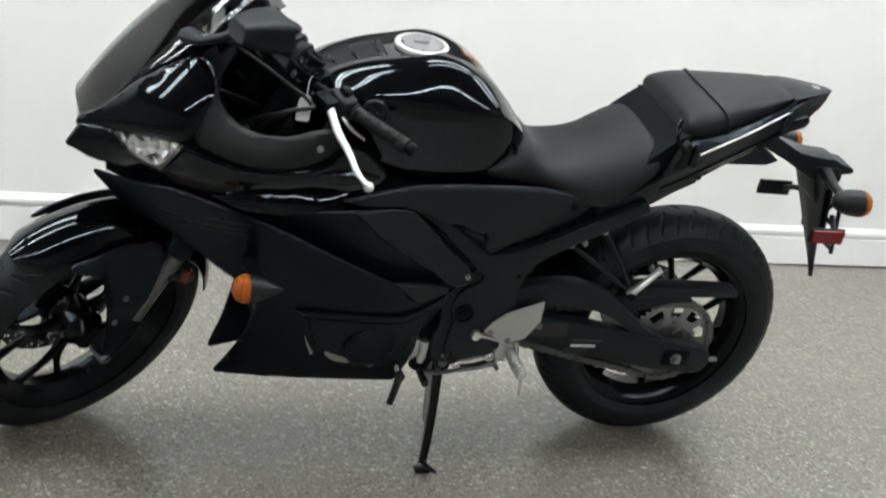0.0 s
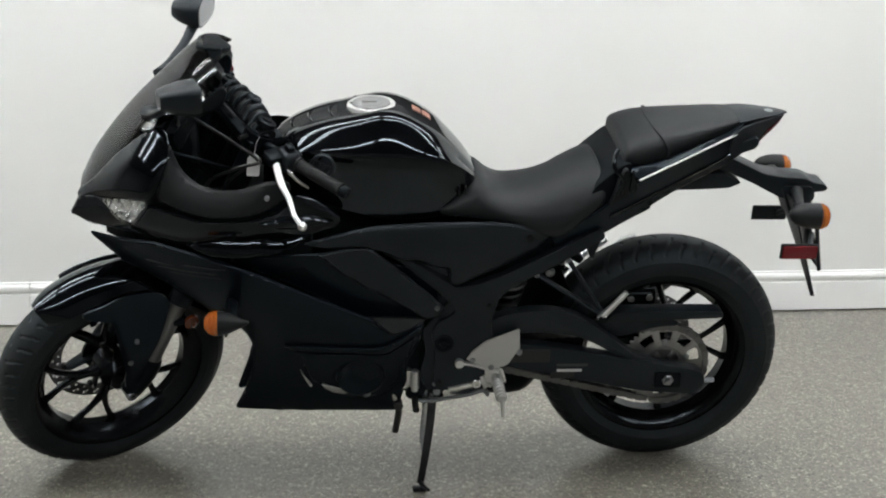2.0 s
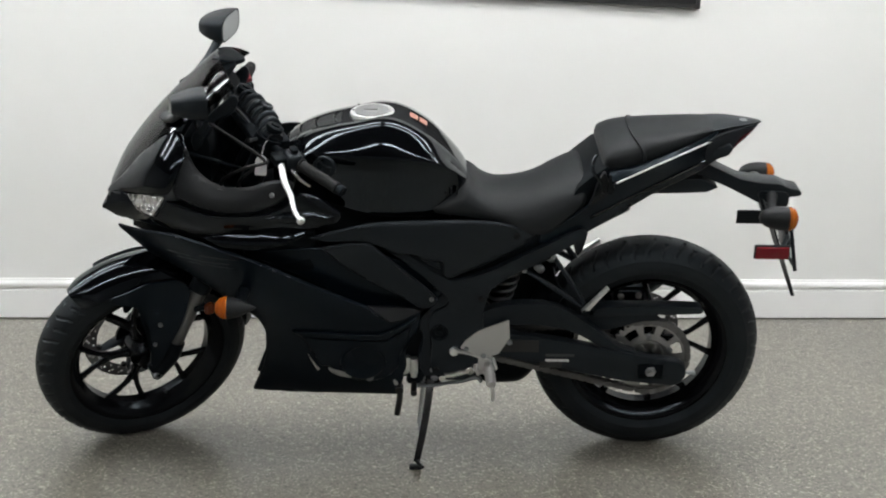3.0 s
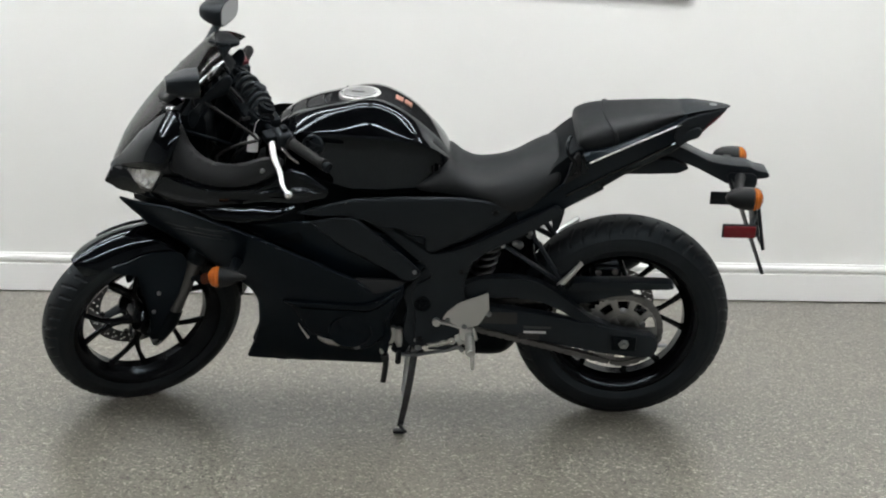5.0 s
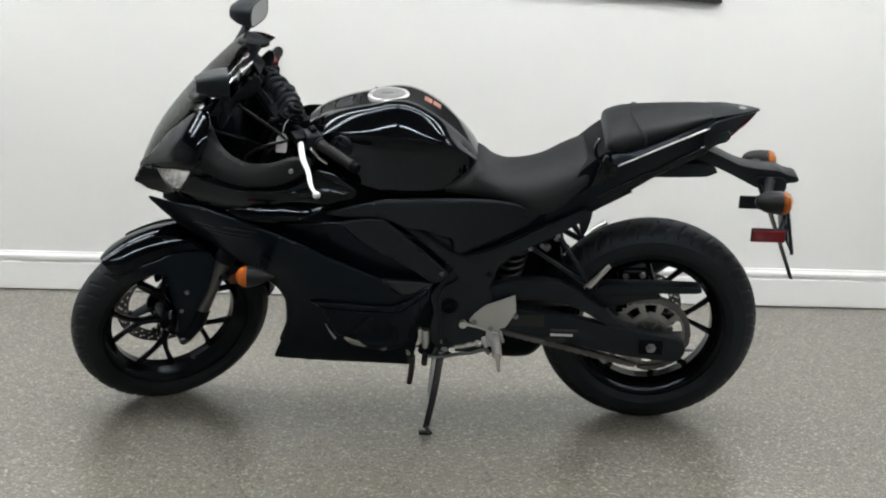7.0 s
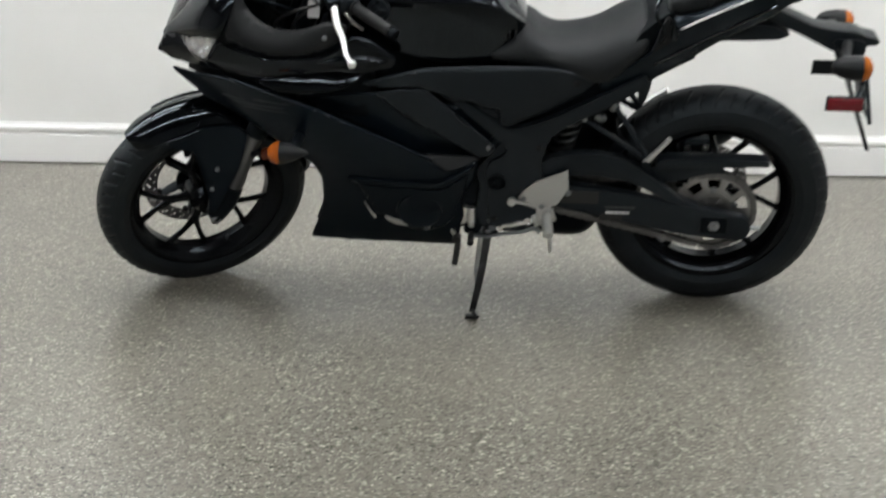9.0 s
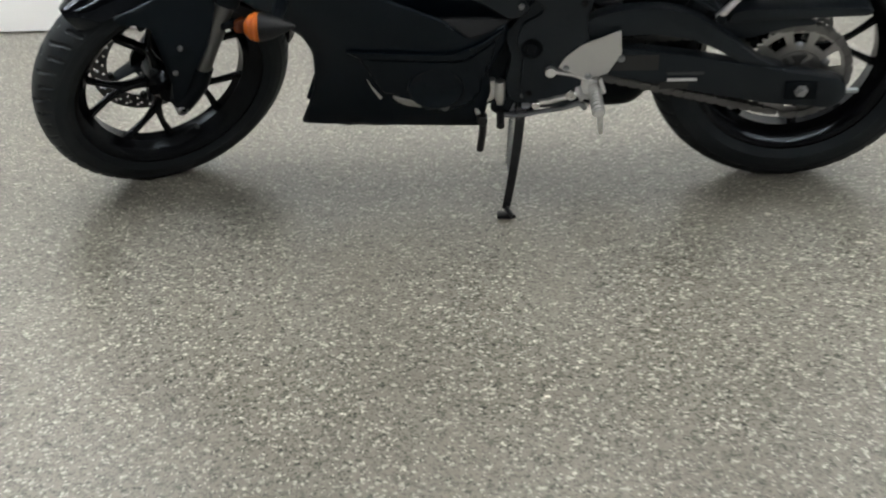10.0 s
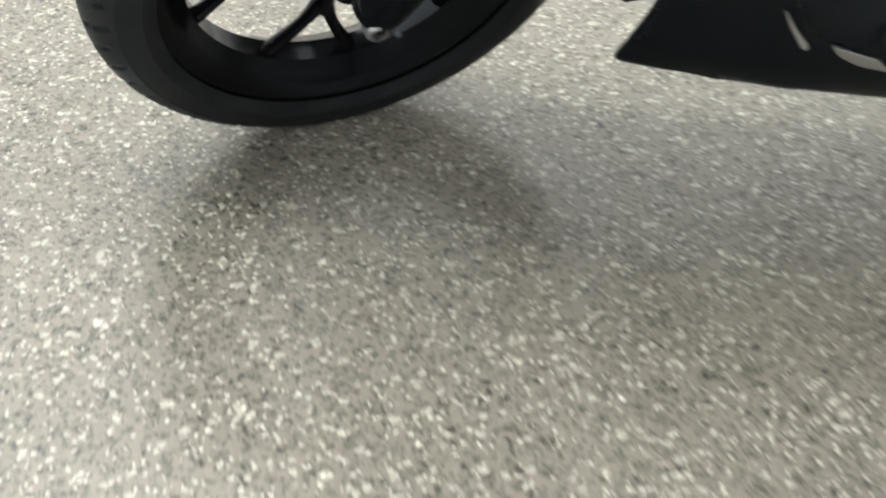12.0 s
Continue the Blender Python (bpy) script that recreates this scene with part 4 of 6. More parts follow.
tube(bm, [(0.5, 0.162, 0.49), (0.53, 0.165, 0.515), (0.572, 0.165, 0.545)], [0.0125, 0.0115, 0.0105], 12, flat=0.75)
part("pillion_peg", bm, alu, far, "folded aluminium pillion peg")


# ---- tank ----
def tank_ring(x, top, crease, low, w, n=9):
    """Half outline from the crown down the flank, mirrored to the other side."""
    half = [(0, top), (0.35 * w, top + 0.001), (0.57 * w, top - 0.002), (0.68 * w, top - 0.012), (0.82 * w, 0.5 * top + 0.5 * crease + 0.002), (0.97 * w, crease + 0.006), (1.0 * w, crease - 0.006), (0.985 * w, crease - 0.04), (0.96 * w, 0.5 * crease + 0.5 * low), (0.93 * w, low)]
    ring = [(x, y, z) for y, z in half] + [(x, -y, z) for y, z in half[:0:-1]]
    return ring


rows = smooth_line([
    # x, crown, crease, lower edge, half-width
    (-0.315, 0.85, 0.835, 0.79, 0.075), (-0.295, 0.886, 0.862, 0.79, 0.1), (-0.25, 0.922, 0.888, 0.79, 0.122), (-0.187, 0.948, 0.903, 0.778, 0.135), (-0.109, 0.966, 0.903, 0.757, 0.142), (-0.042, 0.979, 0.9, 0.742, 0.144),
    (0.015, 0.97, 0.898, 0.738, 0.142), (0.078, 0.937, 0.89, 0.738, 0.134), (0.125, 0.896, 0.866, 0.745, 0.118), (0.166, 0.852, 0.832, 0.755, 0.092), (0.192, 0.815, 0.797, 0.765, 0.06)], 46)
bm = bmesh.new()
loft(bm, [tank_ring(*r) for r in rows])
tank = part("fuel_tank", bm, gloss, bike, "glossy black fuel tank with a creased flank", angle=28)
# matt cover over the front of the tank
bm = bmesh.new()
for sgn in (1,):
    g = []
    for r in rows[2:17]:
        x, top, crease, low, w = r
        t = (x + 0.3) / 0.16
        ww = 0.62 * w
        g.append([(x, ww * u, top + 0.004 - 0.03 * abs(u) ** 3 * min(1, 1.0)) for u in np.linspace(-1, 1, 13)])
    back = [[(p[0], p[1], p[2] - 0.02) for p in row[::-1]] for row in g]
    loft(bm, [a + b for a, b in zip(g, back)])
part("tank_front_cover", bm, greyplastic, tank, "dark grey textured plastic cover", angle=30)
# raised ribs bowing across the cover
for r in rows[3:16:3]:
    x, top, crease, low, w = r
    bm = bmesh.new()
    tube(bm, [(x + 0.045 * u * u, 0.56 * w * u, top + 0.005 - 0.03 * abs(u) ** 3) for u in np.linspace(-1, 1, 9)], 0.0035, 6, 30)
    part("cover_rib", bm, gloss, tank)
# filler cap: tilted ring, disc and key flap
N = Vector((-0.04, 0, 1)).normalized()
C = Vector((-0.064, 0, 0.9745))
bm = bmesh.new()
lathe(bm, C - N * 0.006, N, [(0, 0.057), (0.007, 0.057), (0.0095, 0.0555), (0.011, 0.052), (0.011, 0.048), (0.0095, 0.0455), (0.0075, 0.045), (0.0075, 0.0)], 64)
cap = part("filler_cap_ring", bm, ringm, tank, "bright metal filler cap ring")
bm = bmesh.new()
lathe(bm, C + N * 0.0015, N, [(0, 0.0445), (0.004, 0.0445), (0.005, 0.043), (0.005, 0.03), (0.0062, 0.029), (0.0062, 0)], 56)
part("filler_cap", bm, capgrey, tank, "grey metal filler cap")
bm = bmesh.new()
box(bm, (-0.022, -0.009, 0), (0.014, 0.009, 0.004), 0.0025, 2, Matrix.Translation(C + N * 0.0075))
part("key_flap", bm, capgrey, tank)
for k in range(6):
    a = 2 * math.pi * k / 6 + 0.3
    bm = bmesh.new()
    lathe(bm, C + N * 0.004 + 0.0495 * Vector((math.cos(a), math.sin(a), -0.09 * math.cos(a))), N, [(0, 0.0028), (0.002, 0.0028), (0.002, 0)], 8)
    part("cap_bolt", bm, darksteel, tank)
# warning label on the far shoulder: plain bars
for k, (x, w_, m_) in enumerate(((0.034, 0.02, labelred), (0.058, 0.02, labelred))):
    top = float(np.interp(x, rows[:, 0], rows[:, 1]))
    t2 = float(np.interp(x + w_, rows[:, 0], rows[:, 1]))
    bm = bmesh.new()
    vs = [bm.verts.new((xx, y, z + 0.0025 - 0.35 * max(0, y - 0.04))) for xx, z in ((x, top), (x + w_, t2)) for y in (0.0, 0.032)]
    f = bm.faces.new((vs[0], vs[1], vs[3], vs[2]))
    r = bmesh.ops.extrude_face_region(bm, geom=[f])
    for g_ in r["geom"]:
        if isinstance(g_, bmesh.types.BMVert):
            g_.co.z -= 0.004
    part("warning_label", bm, m_, tank, "small warning label", smooth=False)
for x in (0.125, 0.14, 0.155):
    bm = bmesh.new()
    box(bm, (x, -0.112, 0.792), (x + 0.004, -0.1, 0.812), 0.001, 1)
    part("vent_slot", bm, greyplastic, tank, smooth=False)
bm = bmesh.new()
lathe(bm, (-0.175, -0.118, 0.872), (-0.25, -1, 0.1), [(0, 0.03), (0.02, 0.03), (0.024, 0.027), (0.024, 0.021), (0.02, 0.02), (0.02, 0.008), (0.023, 0.007), (0.023, 0)], 28)
part("round_plug", bm, plastic, tank)
for k in range(3):
    bm = bmesh.new()
    a = 2 * math.pi * k / 3
    p = Vector((-0.181, -0.14, 0.874))
    tube(bm, [p, p + Vector((0.02 * math.cos(a), -0.002, 0.02 * math.sin(a)))], 0.003, 6)
    part("plug_rib", bm, plastic, tank)

# ---- seats ----
def seat_ring(x, top, low, w, n=2.6, dish=0.0):
    half = []
    for a in np.linspace(0, math.pi / 2, 9):
        half.append((w * math.sin(a) ** (2 / n), low + (top - low) * math.cos(a) ** (2 / n) - dish * math.cos(a) ** 4))
    half.append((w * 0.96, low - 0.012))
    return [(x, y, z) for y, z in half] + [(x, -y, z) for y, z in half[:0:-1]]


rows_s = smooth_line([(0.09, 0.762, 0.757, 0.12), (0.12, 0.786, 0.755, 0.128), (0.15, 0.81, 0.752, 0.127), (0.18, 0.828, 0.747, 0.123), (0.2, 0.82, 0.743, 0.12), (0.225, 0.798, 0.739, 0.12), (0.265, 0.782, 0.731, 0.126), (0.33, 0.792, 0.712, 0.137), (0.374, 0.81, 0.706, 0.142), (0.41, 0.83, 0.725, 0.148), (0.45, 0.846, 0.765, 0.15), (0.478, 0.852, 0.79, 0.146), (0.488, 0.84, 0.8, 0.135)], 56)
bm = bmesh.new()
loft(bm, [seat_ring(*r, n=2.35) for r in rows_s])
seat = part("rider_seat", bm, vinyl, bike, "black vinyl rider seat", angle=60)
rows_p = smooth_line([(0.526, 0.9, 0.89, 0.112), (0.534, 0.922, 0.889, 0.128), (0.57, 0.94, 0.888, 0.131), (0.62, 0.949, 0.9, 0.122), (0.7, 0.957, 0.925, 0.1), (0.78, 0.964, 0.95, 0.072), (0.83, 0.964, 0.959, 0.052), (0.85, 0.958, 0.956, 0.042)], 30)
bm = bmesh.new()
loft(bm, [seat_ring(*r, n=3.2) for r in rows_p])
pil = part("pillion_seat", bm, vinyl, bike, "black vinyl pillion seat with a cross strap", angle=60)
bm = bmesh.new()
strap = []
for dx, up in ((-0.004, 0.0015), (-0.003, 0.005), (0.003, 0.005), (0.004, 0.0015)):
    x = 0.6 + dx
    top, low, w = [float(np.interp(x, rows_p[:, 0], rows_p[:, c])) for c in (1, 2, 3)]
    ring = []
    for a in np.linspace(-math.pi / 2, math.pi / 2, 25):
        s = 1 if a >= 0 else -1
        ring.append((x + 0.028 * math.sin(a) ** 2, s * (w + up) * abs(math.sin(a)) ** (2 / 3.2), low + (top - low + up) * math.cos(a) ** (2 / 3.2)))
    strap.append(ring)
loft(bm, strap, cap=False, closed=False)
part("seat_strap", bm, vinyl, pil)

# ---- tail ----
panel("tail_upper_panel", [(0.54, 0.14, 0.874), (0.551, 0.14, 0.876), (0.604, 0.132, 0.886), (0.7, 0.11, 0.916), (0.794, 0.076, 0.948), (0.829, 0.055, 0.964), (0.805, 0.08, 0.94), (0.677, 0.134, 0.903), (0.553, 0.163, 0.856), (0.535, 0.16, 0.866)], satin, bike, "black tail side panel under the pillion seat", 0.003, 0.004, 0.012, 0.004, 0.0)
panel("tail_lower_panel", [(0.554, 0.163, 0.85), (0.677, 0.132, 0.898), (0.8, 0.079, 0.934), (0.815, 0.07, 0.925), (0.83, 0.062, 0.888), (0.789, 0.07, 0.853), (0.66, 0.1, 0.797), (0.56, 0.115, 0.735), (0.497, 0.125, 0.698), (0.459, 0.127, 0.689), (0.376, 0.13, 0.662), (0.367, 0.132, 0.689), (0.43, 0.145, 0.735), (0.479, 0.153, 0.776), (0.52, 0.16, 0.82)], satin, bike, "black tail side panel", 0.005, 0.004, 0.02, 0.006, 0.003)
panel("tail_lower_rib", [(0.5, 0, 0.755), (0.6, 0, 0.806), (0.72, 0, 0.858), (0.8, 0, 0.89), (0.8, 0, 0.882), (0.72, 0, 0.848), (0.6, 0, 0.794), (0.5, 0, 0.742)], gloss, bike, "", 0.0, 0.004, 0.02, 0.002, 0.002, over="tail_lower_panel", lift=0.004)
panel("tail_side_tip", [(0.79, 0.09, 0.939), (0.815, 0.078, 0.951), (0.85, 0.06, 0.958), (0.936, 0.012, 0.962), (0.9, 0.036, 0.933), (0.858, 0.06, 0.902), (0.8, 0.082, 0.872), (0.785, 0.088, 0.9)], plastic, bike, "matt black tail tip", 0.002, 0.004, 0.012, 0.003, 0.002)
panel("tail_lamp_side", [(0.862, 0, 0.911), (0.887, 0, 0.937), (0.924, 0, 0.955), (0.898, 0, 0.934), (0.866, 0, 0.909)], taillens, bike, "dark red tail lamp lens", 0.0, 0.003, 0.01, 0.002, 0.001, over="tail_side_tip", lift=0.003)
for x, z in ((0.47, 0.708), (0.6, 0.775)):
    bolt("tail_bolt", (x, -SKIN["tail_lower_panel"](x, z) - 0.001, z), (0, -1, 0), bike, 0.005, darksteel)
bm = bmesh.new()
tube(bm, [(0.556, -0.166, 0.853), (0.677, -0.137, 0.901), (0.8, -0.083, 0.937)], 0.0026, 6, 20)
part("tail_trim_line", bm, ringm, bike)
bm = bmesh.new()
rings = []
for x, top, low, w in smooth_line([(0.81, 0.965, 0.94, 0.066), (0.85, 0.97, 0.945, 0.054), (0.9, 0.97, 0.953, 0.032), (0.932, 0.968, 0.96, 0.014), (0.942, 0.966, 0.962, 0.006)], 16):
    rings.append([(x, y * w, low + (top - low) * z) for y, z in ((0, 1), (0.7, 0.98), (1, 0.8), (0.95, 0.5), (0.6, 0.1), (0, 0), (-0.6, 0.1), (-0.95, 0.5), (-1, 0.8), (-0.7, 0.98))])
loft(bm, rings)
part("tail_cap", bm, plastic, bike, "black pointed tail cap")
bm = bmesh.new()
lathe(bm, (0.895, -0.006, 0.9695), (0.0, 0, 1), [(0, 0.011), (0.002, 0.01), (0.002, 0)], 20)
part("tail_lock", bm, steel, bike)
bm = bmesh.new()
rings = []
for x, top, low, w in smooth_line([(0.855, 0.912, 0.899, 0.045), (0.885, 0.93, 0.917, 0.044), (0.915, 0.95, 0.941, 0.028), (0.932, 0.961, 0.957, 0.012)], 10):
    rings.append([(x, y * w, low + (top - low) * z) for y, z in ((0, 1), (0.8, 1), (1.06, 0.5), (0.7, 0), (0, -0.05), (-0.7, 0), (-1.06, 0.5), (-0.8, 1))])
loft(bm, rings)
part("tail_lamp", bm, taillens, bike, "dark red tail lamp lens")
# bracket and luggage loop between the seats
for s, up in ((-1, 0.0), (1, -0.07)):
    slab("tail_bracket", [(0.5, 0.81 + up), (0.508, 0.845 + up), (0.522, 0.878 + up), (0.53, 0.876 + up), (0.536, 0.85 + up), (0.556, 0.838 + up), (0.529, 0.812 + up), (0.49, 0.788 + up)], s * 0.164, s * 0.145, greyplastic, bike, "dark grey side bracket between the seats", 0.003, 0.004)
slab("seat_divider", [(0.44, 0.76), (0.455, 0.82), (0.5, 0.861), (0.53, 0.885), (0.545, 0.88), (0.545, 0.85), (0.51, 0.76), (0.46, 0.73)], -0.138, 0.125, engine, bike, "", 0.012, 0.01)
bolt("bracket_bolt", (0.521, -0.165, 0.822), (0, -1, 0), bike, 0.0035, darksteel)
bm = bmesh.new()
tube(bm, [(0.506, -0.13, 0.915), (0.497, -0.145, 0.9), (0.497, -0.157, 0.878), (0.51, -0.165, 0.862), (0.517, -0.167, 0.845), (0.506, -0.165, 0.815)], 0.005, 8, 28, flat=0.6)
part("grab_loop", bm, gloss, bike)
slab("grab_hook", [(0.533, 0.826), (0.536, 0.875), (0.541, 0.878), (0.546, 0.85), (0.552, 0.832), (0.546, 0.824)], -0.173, -0.162, gloss, bike, "", 0.003, 0.003)

# underside tray, rear mudguard arm, plate hanger
slab("tail_undertray", [(0.58, 0.755), (0.66, 0.776), (0.74, 0.778), (0.812, 0.782), (0.842, 0.796), (0.8, 0.818), (0.72, 0.82), (0.6, 0.79)], -0.045, 0.045, plastic, bike, "", 0.003, 0.003)
slab("tail_floor", [(0.5, 0.72), (0.66, 0.81), (0.8, 0.88), (0.86, 0.9), (0.86, 0.93), (0.7, 0.88), (0.5, 0.8)], -0.08, 0.08, plastic, bike)
guard = slab("rear_mudguard", [(0.75, 0.868), (0.812, 0.857), (0.901, 0.815), (0.949, 0.807), (1.012, 0.803), (1.028, 0.792), (1.064, 0.786), (1.068, 0.77), (1.03, 0.765), (1.024, 0.756), (0.985, 0.748), (0.955, 0.748), (0.873, 0.79), (0.8, 0.822), (0.74, 0.835)], -0.034, 0.034, plastic, bike, "black plastic rear mudguard with plate hanger", 0.009, 0.008)
# splash guard: a tapering sheet, slightly folded down the middle
bm = bmesh.new()
rings = []
for t in [k / 11 for k in range(12)]:
    x = 0.962 + 0.127 * t
    z = 0.765 - 0.305 * t
    w = 0.074 * (1 - t) + 0.003
    ring = [(x + 0.006 * abs(u) - (0.0 if s > 0 else 0.0045), u * w, z) for s, us in ((1, np.linspace(-1, 1, 7)), (-1, np.linspace(1, -1, 7))) for u in us]
    rings.append(ring)
loft(bm, rings)
part("splash_guard", bm, plastic, guard, angle=50)
slab("hanger_body", [(0.945, 0.785), (1.03, 0.784), (1.035, 0.745), (1.0, 0.72), (0.995, 0.69), (0.985, 0.69), (0.968, 0.73)], -0.04, 0.04, plastic, guard, "", 0.008, 0.01)
# number plate bracket: a plate with an open frame beside it
bm = bmesh.new()
box(bm, (-0.006, -0.03, -0.09), (0.004, 0.07, 0.06), 0.004, 2, Matrix.Translation((1.04, 0, 0.68)) @ Matrix.Rotation(radians(-11), 4, "Y"))
part("plate_bracket", bm, plastic, guard)
for a_, b_ in (((1.03, -0.07, 0.74), (1.065, -0.07, 0.57)), ((1.03, 0.07, 0.74), (1.065, 0.07, 0.57)), ((1.033, -0.07, 0.725), (1.033, 0.07, 0.725)), ((1.05, -0.07, 0.64), (1.05, 0.07, 0.64)), ((1.063, -0.07, 0.58), (1.063, 0.07, 0.58)), ((1.035, -0.07, 0.72), (1.05, 0, 0.645)), ((1.035, 0.07, 0.72), (1.05, 0, 0.645))):
    bm = bmesh.new()
    tube(bm, [a_, b_], 0.0055, 6)
    part("plate_bracket_bar", bm, plastic, guard)
for s, dx, dz in ((-1, 0.0, 0.0), (1, 0.012, -0.018)):
    bm = bmesh.new()
    box(bm, (0.935, -0.004, 0.637), (1.022, 0.004, 0.671), 0.003, 2, Matrix.Translation((dx, s * 0.142, dz)))
    part("side_reflector", bm, redlens, guard, "red side reflector")
    bm = bmesh.new()
    box(bm, (0.932, -0.0105 if s > 0 else 0.004, 0.634), (1.025, -0.004 if s > 0 else 0.0105, 0.674), 0.002, 1, Matrix.Translation((dx, s * 0.142, dz)))
    part("reflector_back", bm, plastic, guard)
    bm = bmesh.new()
    tube(bm, [(1.0 + dx, s * 0.135, 0.653 + dz), (1.02, s * 0.095, 0.66), (1.035, s * 0.06, 0.665)], 0.007, 8)
    part("reflector_arm", bm, plastic, guard)
    bm = bmesh.new()
    sx_, sz_ = (0.0, 0.0) if s < 0 else (0.024, -0.02)
    lathe(bm, (0.922 + sx_, s * 0.18, 0.772 + sz_), (1, 0, -0.05), [(0, 0.004), (0.004, 0.013), (0.014, 0.021), (0.03, 0.0275), (0.05, 0.031), (0.072, 0.0315)], 24)
    sig = part("turn_signal", bm, greyplastic, guard, "dark grey turn signal with amber lens")
    bm = bmesh.new()
    lathe(bm, (0.992 + sx_, s * 0.18, 0.7685 + sz_), (1, 0, -0.05), [(0, 0.0315), (0.01, 0.0308), (0.02, 0.026), (0.026, 0.016), (0.028, 0)], 24)
    part("amber_lens", bm, amber, sig)
    bm = bmesh.new()
    tube(bm, [(0.968 + sx_, s * 0.165, 0.768 + sz_), (0.97, s * 0.11, 0.77), (0.985, s * 0.04, 0.775)], [0.014, 0.012, 0.015], 10, flat=0.8)
    part("signal_stalk", bm, greyplastic, sig)

# ---- frame and side covers ----
panel("side_cover", [(-0.227, 0.185, 0.695), (-0.161, 0.18, 0.714), (-0.064, 0.17, 0.734), (0.055, 0.158, 0.738), (0.221, 0.145, 0.734), (0.289, 0.138, 0.723), (0.367, 0.128, 0.696), (0.331, 0.13, 0.656), (0.24, 0.136, 0.608), (0.179, 0.142, 0.584), (0.143, 0.15, 0.568), (0.124, 0.154, 0.58), (0.123, 0.158, 0.621), (0.079, 0.162, 0.628), (0.049, 0.164, 0.647), (0.011, 0.166, 0.644), (-0.035, 0.17, 0.669), (-0.094, 0.176, 0.685), (-0.169, 0.183, 0.685)], plastic, bike, "matt black plastic side cover", 0.007, 0.005, 0.02, 0.007, 0.004)
bolt("cover_bolt", (0.314, -0.138, 0.69), (0, -1, 0.1), bike, 0.007, darksteel)
slab("cover_slot", [(-0.03, 0.665), (0.024, 0.65), (0.055, 0.64), (0.091, 0.635), (0.125, 0.629), (0.13, 0.57), (0.111, 0.575), (0.073, 0.6), (0.03, 0.625)], -0.146, -0.13, engine, bike, "", 0.003, 0.006)
panel("cover_tab", [(0.06, 0.15, 0.629), (0.118, 0.15, 0.617), (0.121, 0.15, 0.595), (0.1, 0.15, 0.603)], plastic, bike, "", 0.0, 0.006, 0.02, 0.004, 0.003)
# frame: the strut down beside the fairing and the rail up to the tail, meeting over the pivot
main = slab("main_frame", [(-0.047, 0.659), (-0.02, 0.667), (0.026, 0.642), (0.087, 0.6), (0.143, 0.563), (0.2, 0.574), (0.256, 0.597), (0.377, 0.661), (0.48, 0.722), (0.497, 0.697), (0.43, 0.652), (0.363, 0.614), (0.285, 0.568), (0.248, 0.535), (0.232, 0.47), (0.238, 0.42), (0.255, 0.35), (0.24, 0.28), (0.19, 0.265), (0.13, 0.264), (0.1, 0.285), (0.094, 0.33), (0.1, 0.38), (0.086, 0.43), (0.1, 0.47), (0.135, 0.487), (0.145, 0.506), (0.08, 0.568), (0.011, 0.627)], -0.148, -0.122, plastic, bike, "black pressed frame meeting over the swingarm pivot", 0.008, 0.008)
bm = bmesh.new()
lathe(bm, (0.118, -0.146, 0.411), (0, -1, 0), [(0, 0.024), (0.004, 0.024), (0.005, 0.021), (0.002, 0.019), (0.002, 0.01), (0.004, 0.009), (0.004, 0)], 28)
part("pivot_cap", bm, engine, main)
for x, z in ((0.226, 0.513), (0.112, 0.3), (0.2, 0.29)):
    bolt("frame_bolt", (x, -0.148, z), (0, -1, 0), main, 0.006, darksteel)
bm = bmesh.new()
tube(bm, [(0.1, -0.125, 0.548), (0.2, -0.125, 0.552), (0.3, -0.12, 0.588), (0.4, -0.113, 0.645), (0.48, -0.108, 0.7), (0.6, -0.1, 0.765)], [0.017, 0.018, 0.017, 0.016, 0.015, 0.013], 10, 40, flat=1.0)
fr = part("frame", bm, satin, bike, "black steel trellis frame")
bm = bmesh.new()
tube(bm, [(0.1, 0.125, 0.548), (0.2, 0.125, 0.552), (0.3, 0.12, 0.588), (0.4, 0.113, 0.645), (0.48, 0.108, 0.7), (0.6, 0.1, 0.765)], 0.017, 10, 40)
part("frame_rail", bm, satin, fr)
for s in (-1, 1):
    bm = bmesh.new()
    tube(bm, [(0.19, s * 0.12, 0.548), (0.205, s * 0.12, 0.48), (0.2, s * 0.118, 0.4), (0.19, s * 0.115, 0.3)], 0.02, 10, 24)
    part("frame_upright", bm, satin, fr)
bm = bmesh.new()
box(bm, (-0.36, -0.09, 0.5), (0.15, 0.09, 0.8), 0.04, 2)
box(bm, (0.1, -0.085, 0.56), (0.38, 0.085, 0.72), 0.03, 2)
box(bm, (-0.6, -0.15, 0.64), (-0.2, 0.15, 0.735), 0.02, 2)
box(bm, (-0.5, -0.16, 0.585), (-0.2, 0.16, 0.7), 0.02, 2)
part("airbox", bm, engine, bike)
bm = bmesh.new()
box(bm, (0.3, -0.08, 0.64), (0.5, 0.08, 0.745), 0.03, 2)
part("battery_tray", bm, engine, bike)
slab("rear_flap", [(0.44, 0.71), (0.51, 0.7), (0.505, 0.65), (0.49, 0.6), (0.477, 0.6), (0.472, 0.65), (0.43, 0.67)], -0.06, 0.06, plastic, bike)

for s in (-1, 1):
    slab("tail_inner_plate", [(0.24, 0.615), (0.33, 0.67), (0.37, 0.715), (0.47, 0.765), (0.45, 0.7), (0.375, 0.655), (0.27, 0.6)], s * 0.12, s * 0.11, engine, bike, "", 0.003, 0.006)

